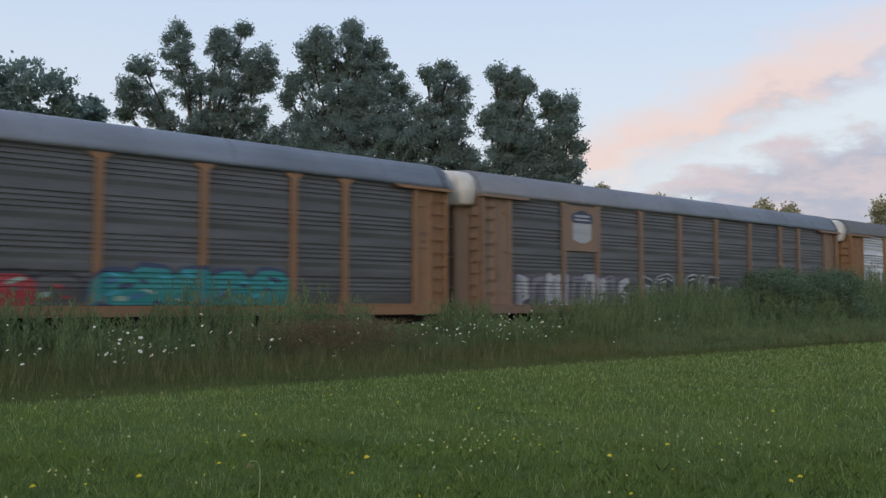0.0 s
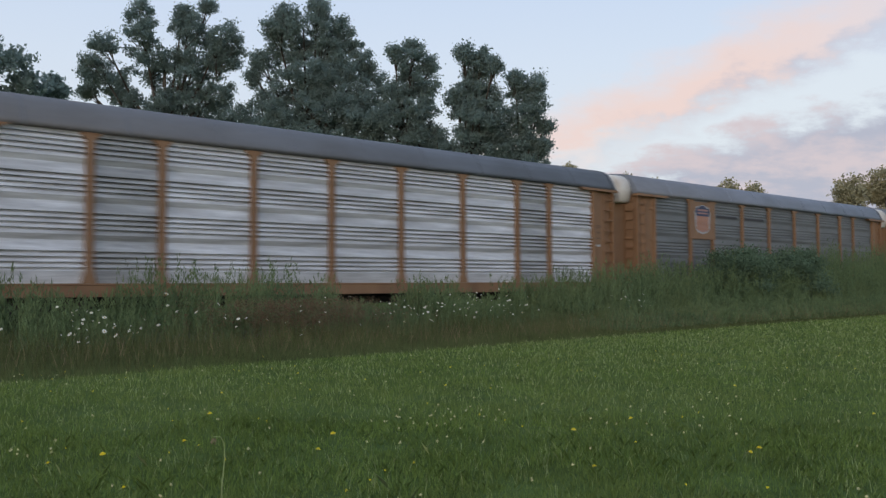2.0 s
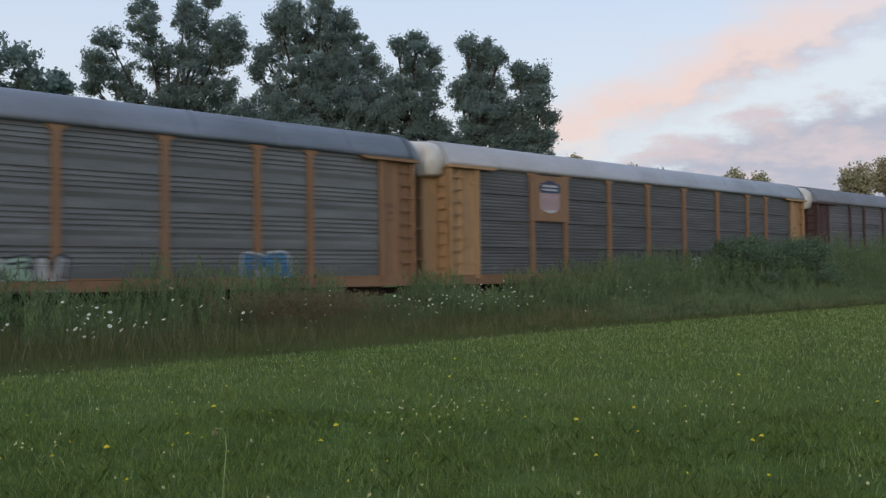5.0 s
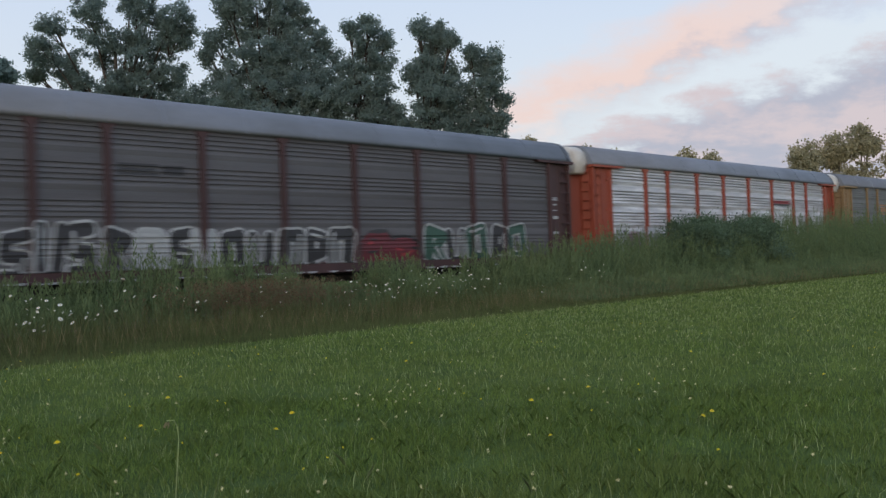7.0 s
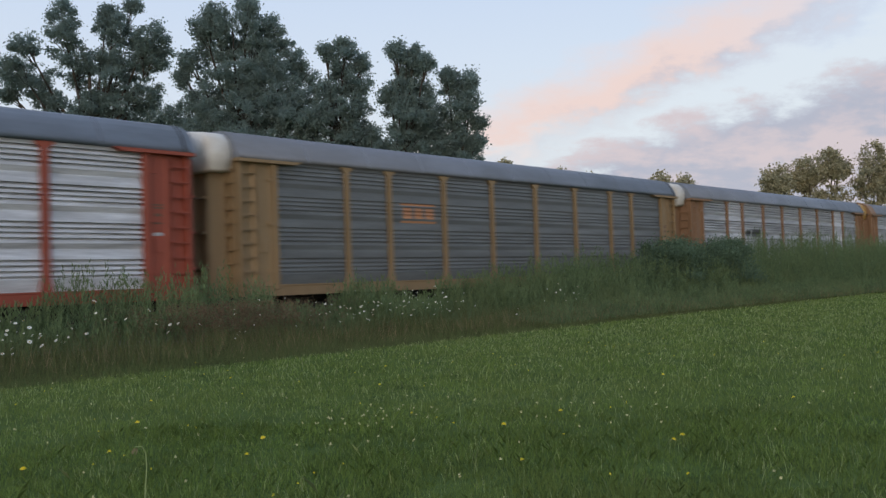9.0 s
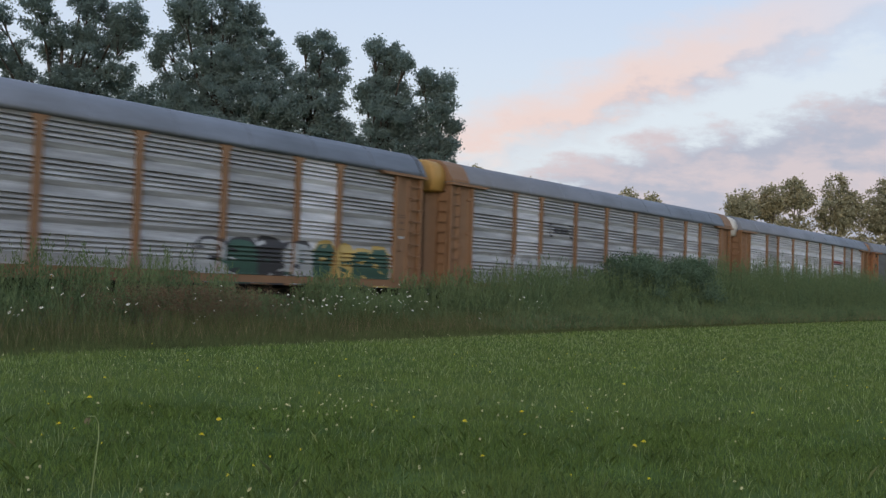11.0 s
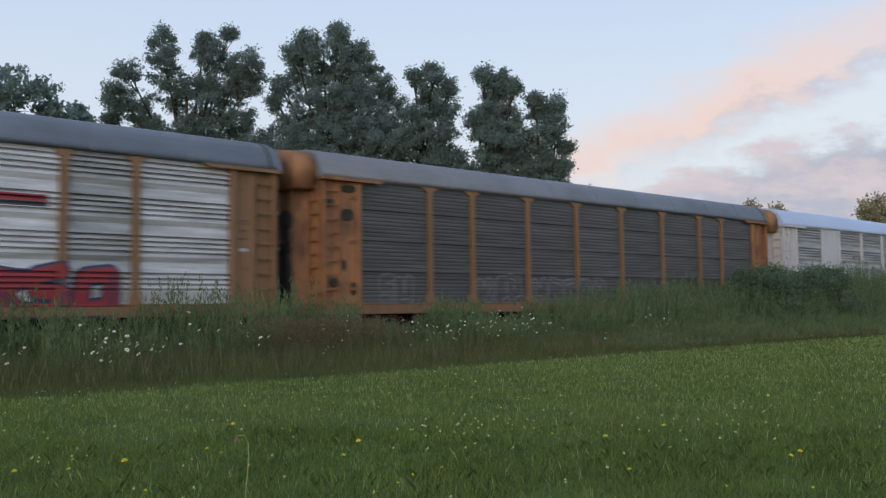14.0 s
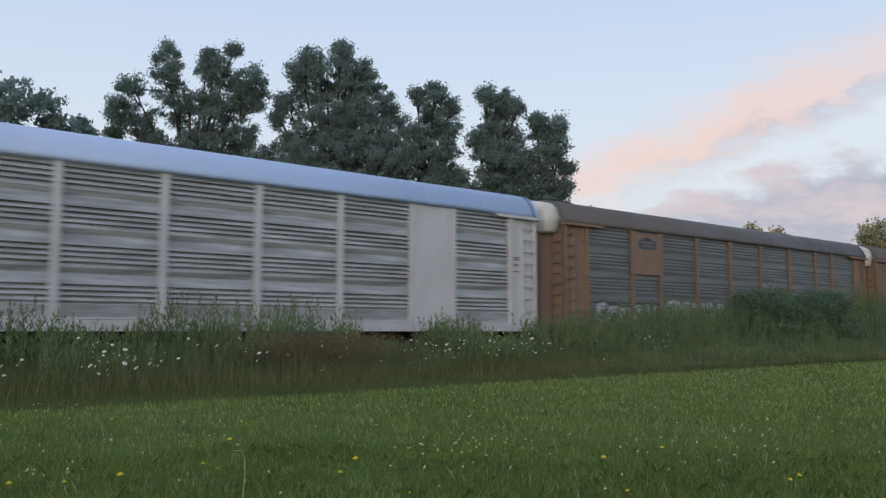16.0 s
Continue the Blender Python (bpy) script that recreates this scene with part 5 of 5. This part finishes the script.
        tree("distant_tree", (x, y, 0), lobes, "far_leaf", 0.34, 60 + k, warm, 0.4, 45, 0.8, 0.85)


def make_shrub(base, lobes, seed):
    rng = np.random.default_rng(seed)
    s = tagged(new("shrub"), "dark green rounded shrub among the tall weeds", "shrub", "shrubs by the track")
    s.location = base
    for k in range(5):
        bm = bmesh.new()
        a = k * 1.3
        tube(bm, (0.1 * math.cos(a), 0.1 * math.sin(a), -0.1), (0.9 * math.cos(a), 0.5 * math.sin(a), 1.9), 0.04, 0.015, 6)
        part("branch", bm, M["bark"], s)
    crown = new("foliage", array_mesh("foliage", crown_leaves(lobes, 0.075, rng, 230, 7.0, 0.42), 4, M["shrub"]))
    crown.parent = s


def make_shrubs():
    make_shrub((38.0, 21.0, 0), [(-0.6, 0, 2.2, 1.5, 0.8), (0.9, 0.1, 2.35, 1.2, 0.75), (-0.2, 0, 1.2, 2.2, 1.0)], 71)
    make_shrub((43.0, 21.1, 0), [(-0.5, 0, 2.3, 1.6, 0.75), (1.2, 0, 2.4, 1.4, 0.75), (0, 0, 1.2, 2.4, 1.0)], 72)


def daisy(size):
    """Flower head tipped towards local -y, on a stem one metre tall."""
    d = tagged(new("oxeye_daisy"), "white daisy flower on a thin stem in tall grass", "wildflower", "daisies in the meadow")
    part("stem", tube(bmesh.new(), (0, 0, 0), (0.01, 0.0, 0.995), 0.006, 0.004, 5), M["stem"], d)
    tip = Matrix.Translation((0.01, 0, 1.0)) @ Euler((radians(40), 0, 0)).to_matrix().to_4x4()
    for k in range(9):
        a = k * math.tau / 9
        bm = bmesh.new()
        c, s = math.cos(a), math.sin(a)
        pts = [(0.012, -0.010, 0.0), (size * 0.6, -0.022, 0.010), (size, 0, -0.004), (size * 0.6, 0.022, 0.010), (0.012, 0.010, 0.0)]
        bm.faces.new([bm.verts.new(tip @ Vector((x * c - y * s, x * s + y * c, z))) for x, y, z in pts])
        part("petal", bm, M["petal"], d)
    bm = bmesh.new()
    bmesh.ops.create_uvsphere(bm, u_segments=8, v_segments=5, radius=0.014, matrix=tip)
    part("centre", bm, M["heart"], d)
    return d


def make_daisies():
    rng = random.Random(9)
    groups = [(6.9, 18.3, 0.40, 0.80, 18), (7.1, 18.2, 0.35, 0.48, 8), (5.3, 18.4, 0.5, 0.68, 7), (8.5, 18.4, 0.45, 0.72, 9), (9.2, 18.5, 0.3, 0.88, 4), (10.1, 18.3, 0.4, 0.75, 5),
              (12.6, 18.5, 0.35, 0.55, 5), (13.8, 18.5, 0.8, 0.95, 4), (15.4, 18.5, 0.6, 0.80, 20), (16.6, 18.5, 0.6, 0.80, 28), (18.4, 18.6, 0.5, 0.88, 28), (19.5, 18.6, 0.4, 0.88, 24),
              (20.0, 18.3, 0.3, 0.75, 6), (25.7, 18.5, 0.4, 0.80, 7), (26.8, 18.5, 0.4, 0.80, 6), (4.2, 18.0, 0.6, 0.65, 5), (11.4, 18.2, 0.7, 0.65, 5), (22.5, 18.4, 1.2, 0.6, 5)]
    kinds = []          # stems of several lengths, so that no copy is stretched
    for x, y, s, z, n in groups:
        for _ in range(n):
            zz = max(0.32, z + rng.gauss(0, 0.19))
            kinds.append((x + rng.gauss(0, s), y + rng.uniform(-0.4, 0.4), zz, rng.uniform(-150, 90), (0.42 + 0.68 * rng.random() ** 1.6) * (0.98 if x < 11.5 else 0.72)))
    first = daisy(0.052)
    for i, (x, y, zz, turn, k) in enumerate(kinds):
        m = pose(x, y, zz - k, rng.uniform(-14, 14), rng.uniform(-14, 14), turn)
        if i == 0:
            first.matrix_basis = m
            o = first
        else:
            o = copy_thing(first, m)
        o.scale = (k, k, k)


def dandelion():
    d = tagged(new("dandelion"), "yellow dandelion flower in the mown lawn", "wildflower", "dandelions in the lawn")
    part("stem", tube(bmesh.new(), (0, 0, 0), (0.004, 0, 0.10), 0.003, 0.0025, 5), M["stem"], d)
    bm = bmesh.new()
    for ring, (r, z, n) in enumerate(((0.024, 0.104, 14), (0.017, 0.112, 11), (0.009, 0.118, 7))):
        for k in range(n):
            a = k * math.tau / n + ring
            c, s = math.cos(a), math.sin(a)
            bm.faces.new([bm.verts.new((x * c - y * s, x * s + y * c, zz)) for x, y, zz in ((0, -0.002, 0.102), (r, -0.004, z), (r * 1.06, 0.0, z - 0.001), (r, 0.004, z), (0, 0.002, 0.102))])
    part("flower_head", bm, M["dandelion"], d)
    return d


def make_lawn_flowers():
    first = dandelion()
    spots = [(6.74, 5.44), (7.11, 3.76), (4.99, 6.86), (3.82, 7.49), (5.59, 4.28), (7.72, 5.46), (2.57, 7.27), (2.65, 6.04), (4.78, 8.82), (2.2, 7.4), (6.97, 3.79),
             (9.9, 3.9), (4.4, 6.3), (3.0, 7.3), (8.6, 9.2), (11.2, 6.3), (10.4, 11.0), (7.9, 11.8), (5.9, 10.6), (14.1, 8.2)]
    rng = random.Random(3)
    first.matrix_basis = pose(*spots[0], 0, 8, -8, 0)
    for x, y in spots[1:]:
        o = copy_thing(first, pose(x, y, 0, rng.uniform(-12, 18), rng.uniform(-18, 12), rng.uniform(0, 360)))
        k = rng.uniform(0.75, 1.1)
        o.scale = (k, k, k)
    # white clover heads scattered through the turf
    g = np.random.default_rng(8)
    n = 300
    r = g.uniform(4, 30, n)
    a = g.uniform(radians(5), radians(85), n)
    xy = np.stack([r * np.sin(a), r * np.cos(a)], 1)
    extra = np.concatenate([g.normal((6.7, 7.1), (0.5, 0.25), (26, 2)), g.normal((2.6, 7.9), (0.12, 0.12), (6, 2)), g.normal((8.6, 5.4), (0.9, 0.6), (14, 2))])
    xy = np.concatenate([xy, extra])
    xy = xy[xy[:, 1] < 15.6]
    c = np.column_stack([xy, g.uniform(0.07, 0.12, len(xy))])
    c = np.repeat(c, 12, 0) + g.normal(0, 0.005, (len(c) * 12, 3))
    plant_mesh("white_clover", array_mesh("white_clover", leaf_quads(c, g.uniform(0.008, 0.015, len(c)), g), 4, M["clover"]), "small cream clover heads dotted through the lawn", "clover")


def make_buttercups():
    g = np.random.default_rng(18)
    r = g.uniform(4.5, 20, 110)
    a = g.uniform(radians(8), radians(82), 110)
    c = np.column_stack([r * np.sin(a), r * np.cos(a), g.uniform(0.06, 0.11, 110)])
    c = c[c[:, 1] < 15.5]
    c = np.repeat(c, 7, 0) + g.normal(0, 0.004, (len(c) * 7, 3))
    plant_mesh("buttercups", array_mesh("buttercups", leaf_quads(c, g.uniform(0.008, 0.014, len(c)), g), 4, M["dandelion"]), "tiny yellow flowers dotted through the lawn", "flowers")


def make_stalk():
    s = tagged(new("grass_stalk"), "single tall bowed seed stalk standing in the lawn", "grass stalk")
    s.location = (2.88, 5.18, 0)
    pts = [Vector((0.0, 0.0, 0)), Vector((0.02, 0.0, 0.22)), Vector((0.035, 0.0, 0.38)), Vector((0.03, 0.0, 0.47)), Vector((0.005, 0.0, 0.515)), Vector((-0.045, 0.0, 0.52))]
    bm = bmesh.new()
    for k in range(len(pts) - 1):
        tube(bm, pts[k], pts[k + 1], 0.0044 - 0.0004 * k, 0.0040 - 0.0004 * k, 6)
    part("stem", bm, M["seed"], s)
    bm = bmesh.new()
    rng = random.Random(2)
    for k in range(10):
        p = pts[-1] + Vector((rng.uniform(-0.02, 0.02), rng.uniform(-0.01, 0.01), rng.uniform(-0.035, 0.0)))
        tube(bm, p, p + Vector((rng.uniform(-0.008, 0.008), 0, -0.018)), 0.003, 0.005, 5)
    part("seed_head", bm, M["straw"], s)


make_ground()
make_track()
CARS = build_train()
make_trees()
make_shrubs()
make_lawn()
make_meadow()
make_weeds()
make_daisies()
make_lawn_flowers()
make_stalk()
make_buttercups()

# ---------------------------------------------------------------- movement
SPEED = 22.964          # metres a second towards -x
FIRST = 20.477 + 1.508 - PITCH      # front of the first car at the start


def motions():
    for i, car in enumerate(CARS):
        x = FIRST + i * PITCH
        walk(car, [(t, pose(x - SPEED * t, 23.404, 0)) for t in (0.0, 4.0, 8.0, 12.0, 16.0)])


motions()
